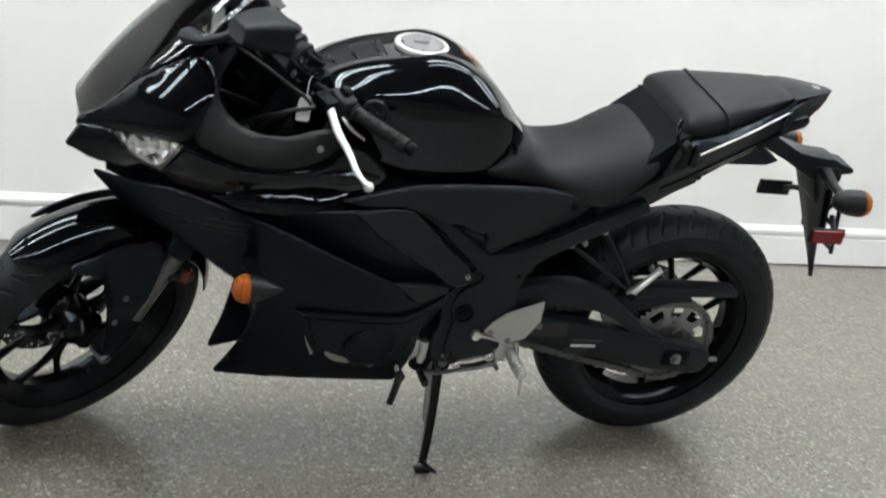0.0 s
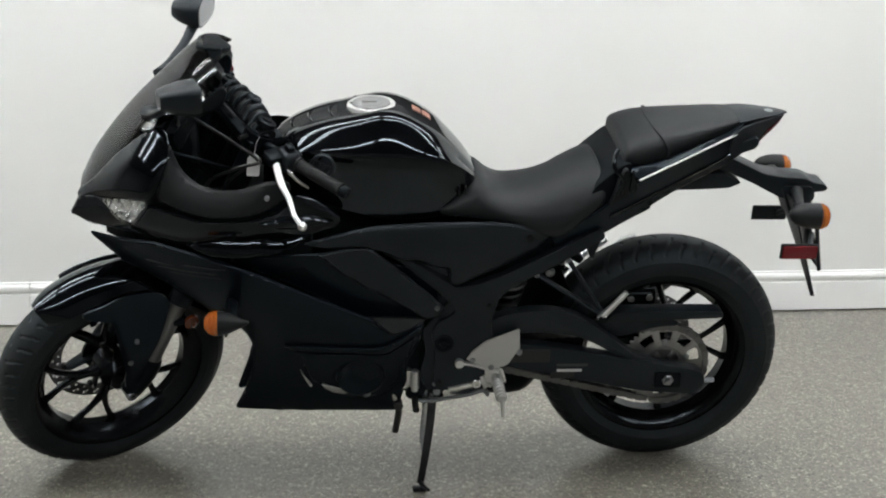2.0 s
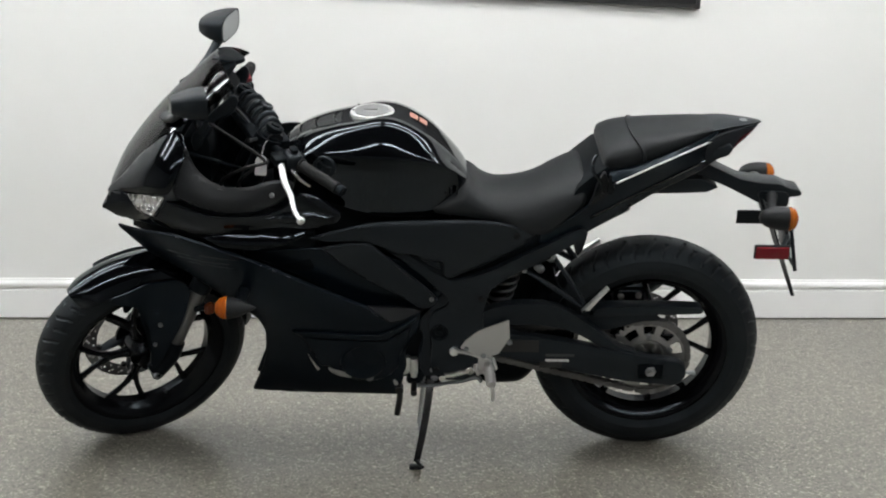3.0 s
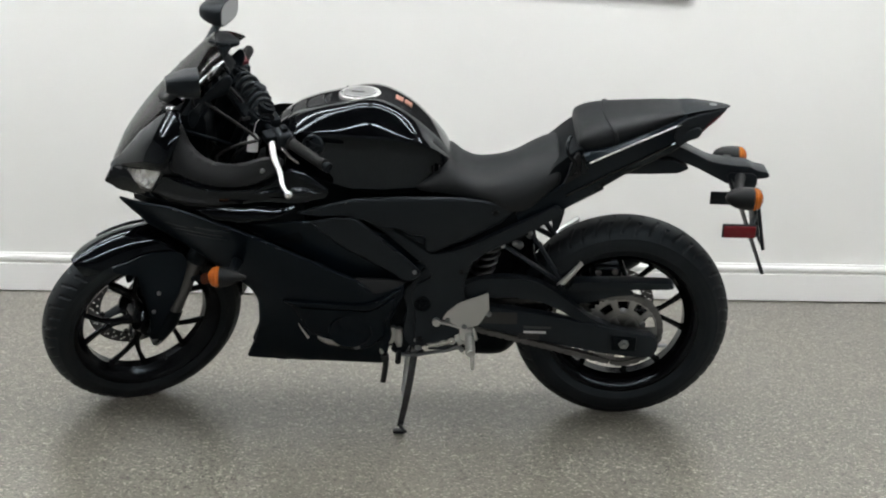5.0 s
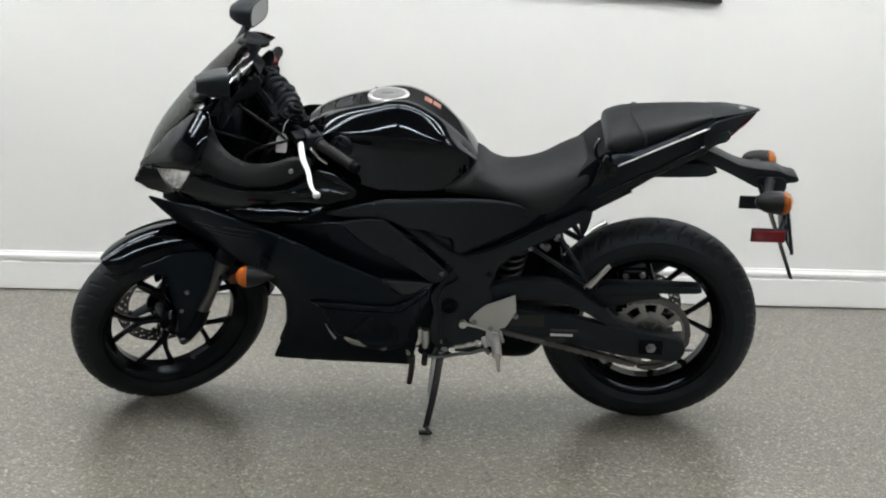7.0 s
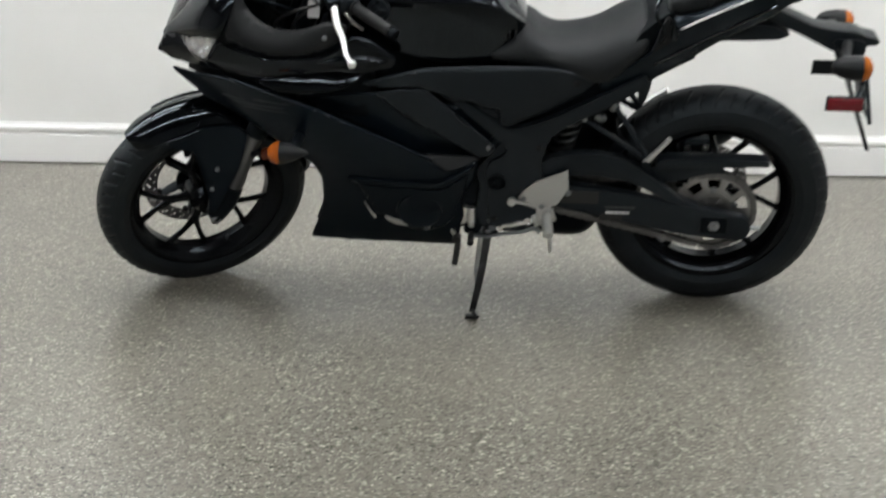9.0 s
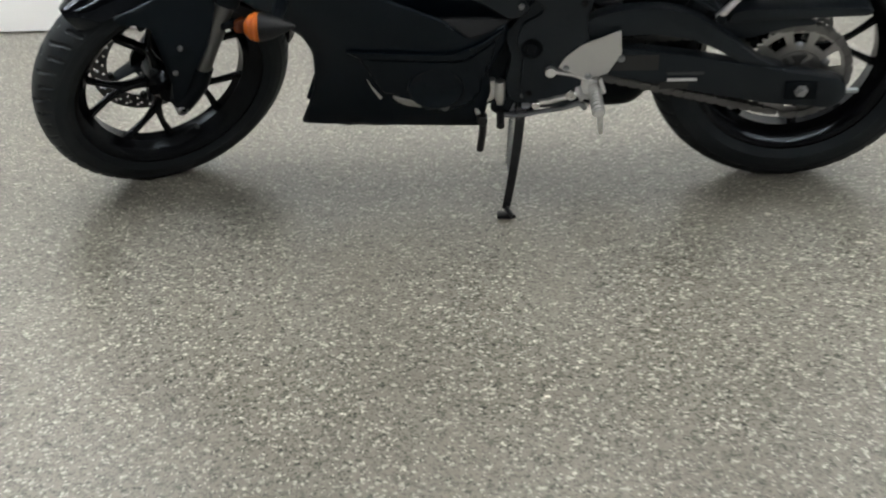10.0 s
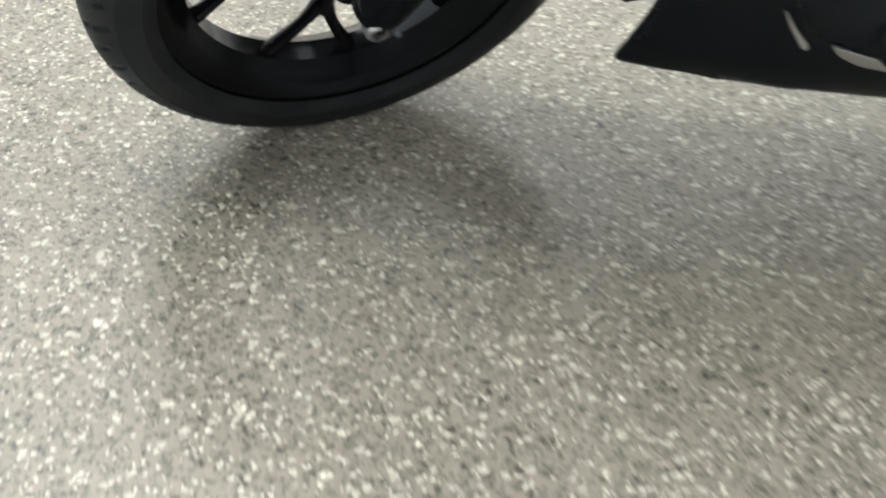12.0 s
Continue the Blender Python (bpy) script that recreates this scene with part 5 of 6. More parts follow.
slab("frame_inner_plate", [(0.08, 0.53), (0.1, 0.66), (0.3, 0.69), (0.32, 0.62), (0.25, 0.55), (0.2, 0.5)], -0.114, -0.102, engine, bike, "", 0.003, 0.006)

# ---- fairing, left and right ----
panel("side_fairing", [(-0.714, 0.15, 0.716), (-0.64, 0.178, 0.71), (-0.561, 0.2, 0.711), (-0.494, 0.212, 0.694), (-0.42, 0.212, 0.669), (-0.318, 0.206, 0.624), (-0.185, 0.197, 0.559), (-0.064, 0.19, 0.502), (-0.015, 0.185, 0.459), (0.027, 0.17, 0.465), (0.07, 0.155, 0.476), (0.062, 0.15, 0.424), (0.028, 0.142, 0.353), (0.032, 0.13, 0.293), (0.02, 0.12, 0.241), (0.011, 0.103, 0.19), (-0.2, 0.095, 0.188), (-0.4, 0.052, 0.169), (-0.37, 0.075, 0.244), (-0.35, 0.1, 0.317), (-0.346, 0.125, 0.395), (-0.36, 0.14, 0.438), (-0.392, 0.15, 0.47), (-0.436, 0.155, 0.503), (-0.511, 0.15, 0.56), (-0.588, 0.135, 0.602), (-0.646, 0.125, 0.63)], satin, bike, "satin black side fairing with a pointed wing, reaching under the engine", 0.022, 0.004, 0.018, 0.008, 0.004)
panel("fairing_step", [(-0.072, 0.185, 0.506), (0.027, 0.16, 0.491), (0.081, 0.15, 0.48), (0.028, 0.176, 0.462), (-0.012, 0.192, 0.459)], greyplastic, bike, "dark grey step at the end of the fairing", 0.0, 0.004, 0.02, 0.004, 0.003)
panel("belly_ridge", [(-0.273, 0, 0.421), (-0.187, 0, 0.424), (-0.041, 0, 0.42), (0.02, 0, 0.446), (0.06, 0, 0.468), (0.058, 0, 0.456), (-0.021, 0, 0.4), (-0.126, 0, 0.405), (-0.249, 0, 0.407)], satin, bike, "", 0.0, 0.006, 0.012, 0.003, 0.003, over="side_fairing", lift=0.009)
panel("belly_cover", [(-0.245, 0, 0.402), (-0.126, 0, 0.4), (-0.024, 0, 0.395), (0.045, 0, 0.44), (0.036, 0, 0.39), (0.014, 0, 0.345), (0.01, 0, 0.3), (-0.02, 0, 0.265), (-0.06, 0, 0.25), (-0.11, 0, 0.252), (-0.15, 0, 0.27), (-0.172, 0, 0.3), (-0.2, 0, 0.3), (-0.222, 0, 0.35)], satin, bike, "", 0.0, 0.004, 0.012, 0.005, 0.003, over="side_fairing", lift=0.004)


def on_fairing(x, z, up=0.0):
    return (x, -SKIN["side_fairing"](x, z) - up, z)


# dished cover over the crankcase, the slit before it and the bare metal that shows below
bm = bmesh.new()
lathe(bm, on_fairing(-0.085, 0.325, -0.004), (0.05, -1, -0.2), [(0, 0.062), (0.01, 0.06), (0.0125, 0.056), (0.009, 0.05), (0.007, 0.02), (0.008, 0)], 40)
part("engine_cover", bm, satin, bike)
bm = bmesh.new()
tube(bm, [on_fairing(-0.232, 0.34, 0.002), on_fairing(-0.222, 0.316, 0.003), on_fairing(-0.206, 0.286, 0.003)], [0.0008, 0.002, 0.004], 6)
part("fairing_slit", bm, alu, bike)
panel("bright_vent", [(-0.182, 0, 0.297), (-0.165, 0, 0.292), (-0.14, 0, 0.285), (-0.112, 0, 0.274), (-0.118, 0, 0.262), (-0.15, 0, 0.266), (-0.172, 0, 0.279)], alu, bike, "bare metal seen through the belly fairing", 0.0, 0.003, 0.02, 0.004, 0.001, mirror_too=False, over="side_fairing", lift=0.006)
bolt("belly_bolt", on_fairing(-0.068, 0.262, 0.004), (0, -1, -0.2), bike, 0.008, steel)
panel("inner_fairing", [(-0.4, 0.178, 0.655), (-0.25, 0.168, 0.66), (-0.1, 0.155, 0.665), (0.03, 0.14, 0.61), (0.16, 0.128, 0.52), (0.12, 0.125, 0.475), (0.0, 0.13, 0.455), (-0.1, 0.145, 0.49), (-0.25, 0.15, 0.575)], satin, bike, "satin black inner fairing", 0.0, 0.004, 0.03, 0.01, 0.003)
panel("mid_strip", [(-0.191, 0.188, 0.671), (-0.124, 0.184, 0.682), (-0.064, 0.178, 0.68), (-0.034, 0.172, 0.653), (0.08, 0.166, 0.552), (0.116, 0.163, 0.512), (0.1, 0.164, 0.492), (0.069, 0.166, 0.487), (0.012, 0.17, 0.528), (-0.065, 0.175, 0.572), (-0.125, 0.18, 0.611), (-0.165, 0.185, 0.65)], plastic, bike, "matt black fairing strip", 0.004, 0.005, 0.02, 0.005, 0.004)
bolt("fairing_bolt", (0.096, -0.168, 0.519), (0, -1, 0), bike, 0.005)
# nose: gloss chin strip from the beak to the tank
panel("nose_lower_panel", [(-0.762, 0.09, 0.735), (-0.737, 0.088, 0.782), (-0.697, 0.122, 0.795), (-0.678, 0.142, 0.794), (-0.645, 0.18, 0.769), (-0.599, 0.24, 0.765), (-0.56, 0.247, 0.822), (-0.513, 0.249, 0.805), (-0.448, 0.249, 0.784), (-0.372, 0.247, 0.782), (-0.316, 0.243, 0.788), (-0.275, 0.24, 0.805), (-0.235, 0.215, 0.835), (-0.19, 0.188, 0.812), (-0.134, 0.165, 0.757), (-0.141, 0.17, 0.738), (-0.206, 0.205, 0.733), (-0.337, 0.222, 0.73), (-0.481, 0.222, 0.72), (-0.568, 0.212, 0.73), (-0.658, 0.162, 0.73), (-0.71, 0.125, 0.725)], gloss, bike, "glossy black lower nose panel", 0.012, 0.004, 0.011, 0.004, 0.003, mirror_too=False)
panel("nose_lower_panel", [(-0.7, 0.085, 0.735), (-0.69, 0.1, 0.775), (-0.685, 0.122, 0.79), (-0.678, 0.142, 0.794), (-0.645, 0.18, 0.769), (-0.599, 0.24, 0.765), (-0.56, 0.247, 0.822), (-0.513, 0.249, 0.805), (-0.448, 0.249, 0.784), (-0.372, 0.247, 0.782), (-0.316, 0.243, 0.788), (-0.275, 0.24, 0.805), (-0.235, 0.215, 0.835), (-0.19, 0.188, 0.812), (-0.134, 0.165, 0.757), (-0.141, 0.17, 0.738), (-0.206, 0.205, 0.733), (-0.337, 0.222, 0.73), (-0.481, 0.222, 0.72), (-0.568, 0.212, 0.73), (-0.658, 0.162, 0.73), (-0.71, 0.125, 0.725)], gloss, bike, "glossy black lower nose panel", 0.012, 0.004, 0.011, 0.004, 0.003, mirror_too=False, side=1)
panel("nose_pleat", [(-0.33, 0.246, 0.776), (-0.262, 0.24, 0.79), (-0.2, 0.212, 0.782), (-0.15, 0.19, 0.757), (-0.215, 0.222, 0.757), (-0.28, 0.238, 0.762)], gloss, bike, "", 0.014, 0.006, 0.008, 0.006, 0.004)
bm = bmesh.new()
loft(bm, [[(x, w, 0.69), (x, w, 0.738), (x, -w, 0.738), (x, -w, 0.69)] for x, w in ((-0.68, 0.1), (-0.64, 0.135), (-0.58, 0.18), (-0.45, 0.19), (-0.25, 0.165))])
part("nose_floor", bm, engine, bike)
panel("intake_lip", [(-0.494, 0.212, 0.709), (-0.426, 0.212, 0.728), (-0.337, 0.214, 0.735), (-0.206, 0.2, 0.737), (-0.234, 0.222, 0.713), (-0.28, 0.238, 0.698), (-0.363, 0.24, 0.686), (-0.436, 0.23, 0.689)], gloss, bike, "glossy black intake lip", 0.008, 0.004, 0.006, 0.006, 0.004)
panel("upper_fairing", [(-0.746, 0.085, 0.772), (-0.74, 0.072, 0.79), (-0.703, 0.103, 0.824), (-0.645, 0.122, 0.894), (-0.589, 0.139, 0.945), (-0.551, 0.15, 0.972), (-0.522, 0.17, 0.97), (-0.513, 0.203, 0.945), (-0.515, 0.225, 0.92), (-0.534, 0.24, 0.875), (-0.55, 0.247, 0.842), (-0.563, 0.247, 0.836), (-0.61, 0.21, 0.825), (-0.656, 0.166, 0.807), (-0.697, 0.125, 0.796), (-0.729, 0.097, 0.783)], gloss, bike, "glossy black upper fairing", 0.03, 0.004, 0.007, 0.008, 0.002, mirror_too=False)
panel("upper_fairing", [(-0.645, 0.15, 0.807), (-0.64, 0.13, 0.85), (-0.628, 0.128, 0.9), (-0.589, 0.139, 0.945), (-0.551, 0.15, 0.972), (-0.522, 0.17, 0.97), (-0.515, 0.225, 0.92), (-0.55, 0.247, 0.842), (-0.61, 0.21, 0.825)], gloss, bike, "glossy black upper fairing", 0.02, 0.004, 0.015, 0.008, 0.003, mirror_too=False, side=1)
# dark trim between the screen's edge and the cockpit
panel("cockpit_panel", [(-0.515, 0.125, 0.94), (-0.46, 0.13, 1.008), (-0.402, 0.124, 1.06), (-0.388, 0.112, 1.04), (-0.405, 0.108, 1.0), (-0.45, 0.115, 0.985), (-0.475, 0.122, 0.95), (-0.49, 0.13, 0.915), (-0.505, 0.13, 0.905)], plastic, bike, "black cockpit trim", 0.004, 0.004, 0.02, 0.008, 0.003)
slab("inner_cowl", [(-0.53, 0.895), (-0.487, 0.892), (-0.454, 0.897), (-0.42, 0.934), (-0.39, 0.9), (-0.349, 0.86), (-0.322, 0.78), (-0.427, 0.7), (-0.535, 0.75)], 0.065, 0.08, engine, bike, "", 0.004, 0.01)
panel("headlight_reflector", [(-0.674, 0.142, 0.794), (-0.61, 0.2, 0.815), (-0.566, 0.238, 0.825), (-0.582, 0.238, 0.799), (-0.599, 0.234, 0.774), (-0.633, 0.204, 0.773), (-0.649, 0.175, 0.776)], reflector, bike, "headlight with a clear lens", -0.008, 0.003, 0.02, 0.004, 0.002)
panel("headlight_lens", [(-0.68, 0.147, 0.797), (-0.61, 0.21, 0.82), (-0.561, 0.249, 0.83), (-0.58, 0.248, 0.799), (-0.597, 0.243, 0.77), (-0.633, 0.212, 0.769), (-0.652, 0.182, 0.774)], clearlens, bike, "", 0.004, 0.002, 0.02, 0.004, 0.002)
arm = [(-0.514, 0.205, 0.955), (-0.507, 0.203, 0.927), (-0.492, 0.205, 0.889), (-0.459, 0.212, 0.859), (-0.416, 0.22, 0.846), (-0.361, 0.224, 0.848), (-0.307, 0.222, 0.866), (-0.256, 0.21, 0.867), (-0.246, 0.212, 0.844), (-0.283, 0.228, 0.81), (-0.328, 0.24, 0.796), (-0.372, 0.245, 0.788), (-0.427, 0.247, 0.789), (-0.481, 0.248, 0.804), (-0.545, 0.25, 0.835), (-0.532, 0.243, 0.882), (-0.515, 0.228, 0.923)]
panel("inner_arm_panel", arm, greyplastic, bike, "dark grey matt inner fairing panel", 0.008, 0.005, 0.016, 0.01, 0.005)
bolt("panel_bolt", (-0.302, -0.237, 0.836), (0, -1, 0.2), bike, 0.005)
# beak under the screen
bm = bmesh.new()
rings = []
for x, top, low, w in smooth_line([(-0.732, 0.758, 0.738, 0.085), (-0.728, 0.775, 0.735, 0.09), (-0.72, 0.792, 0.73, 0.096), (-0.69, 0.81, 0.728, 0.112), (-0.64, 0.83, 0.735, 0.13)], 14):
    rings.append([(x, y * w, low + (top - low) * z) for y, z in ((0, 1), (0.5, 0.92), (0.85, 0.6), (1, 0.2), (0.8, 0), (0, 0), (-0.8, 0), (-1, 0.2), (-0.85, 0.6), (-0.5, 0.92))])
loft(bm, rings)
part("nose_beak", bm, gloss, bike, "glossy black pointed nose")
slab("intake_duct", [(-0.69, 0.73), (-0.6, 0.74), (-0.5, 0.75), (-0.5, 0.7), (-0.62, 0.69)], -0.06, 0.06, engine, bike)
# screen: a bubble between its middle line and its edges
bm = bmesh.new()
mid = smooth_line([(-0.742, 0.797), (-0.71, 0.86), (-0.661, 0.929), (-0.606, 0.993), (-0.546, 1.053), (-0.487, 1.109), (-0.452, 1.136)], 40)
rim_ = smooth_line([(-0.735, 0.074, 0.79), (-0.7, 0.103, 0.825), (-0.642, 0.122, 0.896), (-0.585, 0.142, 0.95), (-0.53, 0.158, 0.985), (-0.46, 0.162, 1.036), (-0.395, 0.15, 1.083)], 40)
g = []
for (x, z), (ex_, ey, ez) in zip(mid, rim_):
    half = []
    for th in np.linspace(0, radians(68), 26):
        k = ((1 - math.cos(th)) / (1 - math.cos(radians(68)))) ** 0.68
        half.append((x + (ex_ - x) * k, ey * math.sin(th) / math.sin(radians(68)), z + (ez - z) * k))
    g.append([(p[0], -p[1], p[2]) for p in half[:0:-1]] + half)
back = [[(p[0] + 0.0025, p[1] * 0.978, p[2] - 0.002) for p in row[::-1]] for row in g]
loft(bm, [a + b for a, b in zip(g, back)])
screen = part("windscreen", bm, smoke, bike, "smoked transparent windscreen", angle=60)
# instrument pod and its hood behind the screen
def pod_rings(rows_, lift):
    return [[(x, y * w, low + lift + (top - low) * z) for y, z in ((0, 1), (0.35, 0.99), (0.7, 0.95), (0.95, 0.78), (1, 0.5), (0.8, 0), (0, 0.1), (-0.8, 0), (-1, 0.5), (-0.95, 0.78), (-0.7, 0.95), (-0.35, 0.99))] for x, top, low, w in smooth_line(rows_, 12)]


bm = bmesh.new()
loft(bm, pod_rings([(-0.48, 1.1, 1.05, 0.05), (-0.45, 1.12, 1.055, 0.06), (-0.425, 1.12, 1.075, 0.055), (-0.405, 1.12, 1.1, 0.04)], 0))
pod = part("instrument_pod", bm, plastic, bike, "black instrument pod behind the screen")
bm = bmesh.new()
loft(bm, pod_rings([(-0.462, 1.126, 1.114, 0.04), (-0.44, 1.13, 1.11, 0.058), (-0.42, 1.126, 1.104, 0.052), (-0.4, 1.118, 1.103, 0.03), (-0.386, 1.112, 1.104, 0.008)], 0.0))
part("hood", bm, engine, pod, "dark grey hood over the instruments")
bm = bmesh.new()
box(bm, (-0.006, -0.05, -0.03), (0.004, 0.05, 0.03), 0.006, 2, Matrix.Translation((-0.425, 0, 1.06)) @ Matrix.Rotation(radians(-35), 4, "Y"))
part("display", bm, engine, pod)
bm = bmesh.new()
box(bm, (-0.62, -0.07, 0.78), (-0.47, 0.07, 0.93), 0.03, 2)
part("lamp_housing", bm, engine, bike)
bm = bmesh.new()
for s in (-1, 1):
    tube(bm, [(-0.6, s * 0.08, 0.78), (-0.56, s * 0.1, 0.9), (-0.5, s * 0.1, 1.0), (-0.44, s * 0.06, 1.08)], 0.006, 8)
    tube(bm, [(-0.56, s * 0.1, 0.9), (-0.45, s * 0.08, 0.86), (-0.38, s * 0.04, 0.82)], 0.006, 8)
part("fairing_stay", bm, engine, bike)

# mirrors on stalks
for s in (-1, 1):
    bm = bmesh.new()
    # egg-like shell, flat at the back
    ctr = Vector((-0.47, -0.325, 1.1)) if s < 0 else Vector((-0.494, 0.312, 1.112))
    toe = Matrix.Rotation(-s * radians(15), 3, "Z")
    rings = []
    for t in [k / 13 for k in range(14)]:
        f = math.sin(math.pi * (0.1 + 0.4 * t)) ** 0.55
        rings.append([ctr + toe @ Vector((-0.048 + 0.08 * t, s * 0.062 * f * math.copysign(abs(math.cos(a)) ** 0.55, math.cos(a)), 0.034 * f * math.copysign(abs(math.sin(a)) ** 0.55, math.sin(a)) + 0.01 * math.cos(a) * f)) for a in np.linspace(0, 2 * math.pi, 28, endpoint=False)])
    loft(bm, rings)
    mir = part("mirror", bm, plastic, bike, "black rear view mirror on a short stalk", angle=50)
    bm = bmesh.new()
    mc = sum(rings[-1], Vector()) / len(rings[-1])
    last = [mc + (p - mc) * 0.9 + toe @ Vector((0.0006, 0, 0)) for p in rings[-1]]
    lo_ = [p - toe @ Vector((0.006, 0, 0)) for p in last]
    loft(bm, [lo_, last])
    part("mirror_glass", bm, mirror, mir)
    bm = bmesh.new()
    tube(bm, [(-0.49, s * 0.285, 1.085), (-0.515, s * 0.235, 1.045), (-0.545, s * 0.18, 1.012), (-0.562, s * 0.132, 1.0)], [0.015, 0.012, 0.013, 0.022], 12, 20, flat=0.7)
    part("stalk", bm, plastic, mir)
    # front turn signals on the fairing flanks
    bm = bmesh.new()
    lathe(bm, (-0.345, s * 0.31, 0.562), (-1, s * 0.02, 0), [(0, 0.003), (0.02, 0.013), (0.045, 0.024), (0.07, 0.029)], 24)
    fs = part("front_turn_signal", bm, greyplastic, bike, "dark grey front turn signal with amber lens")
    bm = bmesh.new()
    lathe(bm, (-0.414, s * 0.3114, 0.562), (-1, s * 0.02, 0), [(0, 0.0295), (0.012, 0.0285), (0.024, 0.022), (0.03, 0.012), (0.031, 0)], 24)
    part("amber_lens", bm, frontamber, fs)
    bm = bmesh.new()
    tube(bm, [(-0.385, s * 0.3, 0.562), (-0.388, s * 0.25, 0.555), (-0.39, s * 0.185, 0.545)], [0.014, 0.012, 0.016], 10)
    part("signal_stalk", bm, plastic, fs)
# wing decal: unreadable lettering as bars
for x0, x1, z0, z1 in ((-0.585, -0.52, 0.645, 0.652), (-0.56, -0.42, 0.63, 0.636), (-0.5, -0.4, 0.644, 0.65), (-0.53, -0.41, 0.618, 0.623)):
    panel("decal_bar", [(x0, 0, z0 + 0.006), (x1, 0, z0), (x1 - 0.008, 0, z1 - 0.004), (x0 + 0.008, 0, z1 + 0.003)], decal, bike, "", 0.0, 0.0015, 0.03, 0.0, 0.0, over="side_fairing", lift=0.0012)


# ---- front end, turned with the bars ----
def fpart(name, bm, m, parent, label="", angle=40, smooth=True):
    return part(name, turned(STEER, bm), m, parent, label, smooth, angle)


def leg_x(z):
    return -0.652 + math.tan(radians(25)) * (z - 0.351)


fork = None
for s in (-1, 1):
    y = s * 0.102
    bm = bmesh.new()
    cyl(bm, (leg_x(0.535), y, 0.535), (leg_x(0.97), y, 0.97), 0.0265, seg=24)
    lathe(bm, (leg_x(0.527), y, 0.527), STEER_AXIS, [(0, 0.0215), (0.0, 0.029), (0.03, 0.029), (0.033, 0.0265)], 24)
    leg = fpart("fork_leg", bm, engine, bike, "inverted fork leg with a grey tube")
    bm = bmesh.new()
    cyl(bm, (leg_x(0.3), y, 0.3), (leg_x(0.56), y, 0.56), 0.0205, seg=24)
    fpart("fork_tube", bm, forkgrey, leg, "grey metal fork tube")
    bm = bmesh.new()
    tube(bm, [(leg_x(0.37), y, 0.37), (leg_x(0.33), y, 0.33), (-0.69, y, 0.3), (-0.7059, y, 0.283)], [0.026, 0.027, 0.028, 0.026], 14, 16)
    fpart("axle_clamp", bm, engine, leg)
    bm = bmesh.new()
    lathe(bm, (-0.7059, y, 0.2839), (0, s, 0), [(-0.02, 0.014), (0.022, 0.014), (0.024, 0.0125), (0.026, 0.0115), (0.026, 0.007), (0.018, 0.006), (0.018, 0)], 24)
    fpart("axle_end", bm, steel, leg)
    if s < 0:
        fork = leg
bm = bmesh.new()
for z in (0.76, 0.945):
    x = leg_x(z)
    box(bm, (x - 0.035, -0.13, z - 0.014), (x + 0.055, 0.13, z + 0.014), 0.01, 2)
cyl(bm, (leg_x(0.72) + 0.035, 0, 0.74), (leg_x(0.96) + 0.035, 0, 0.97), 0.02)
fpart("triple_clamp", bm, engine, bike, "black fork clamps")
bm = bmesh.new()
lathe(bm, (leg_x(0.962) + 0.035, 0, 0.962), STEER_AXIS, [(0, 0.018), (0.012, 0.018), (0.013, 0.012), (0.013, 0)], 6)
fpart("stem_nut", bm, steel, bike, smooth=False)

# front mudguard: an arched shell over the tyre, with side plates and fork guards
def arch(a, R, w, drop):
    return [(FC[0] + (R - drop * abs(u) ** 2.4) * math.cos(a), w * u, FC[2] + (R - drop * abs(u) ** 2.4) * math.sin(a)) for u in np.linspace(-1, 1, 33)]


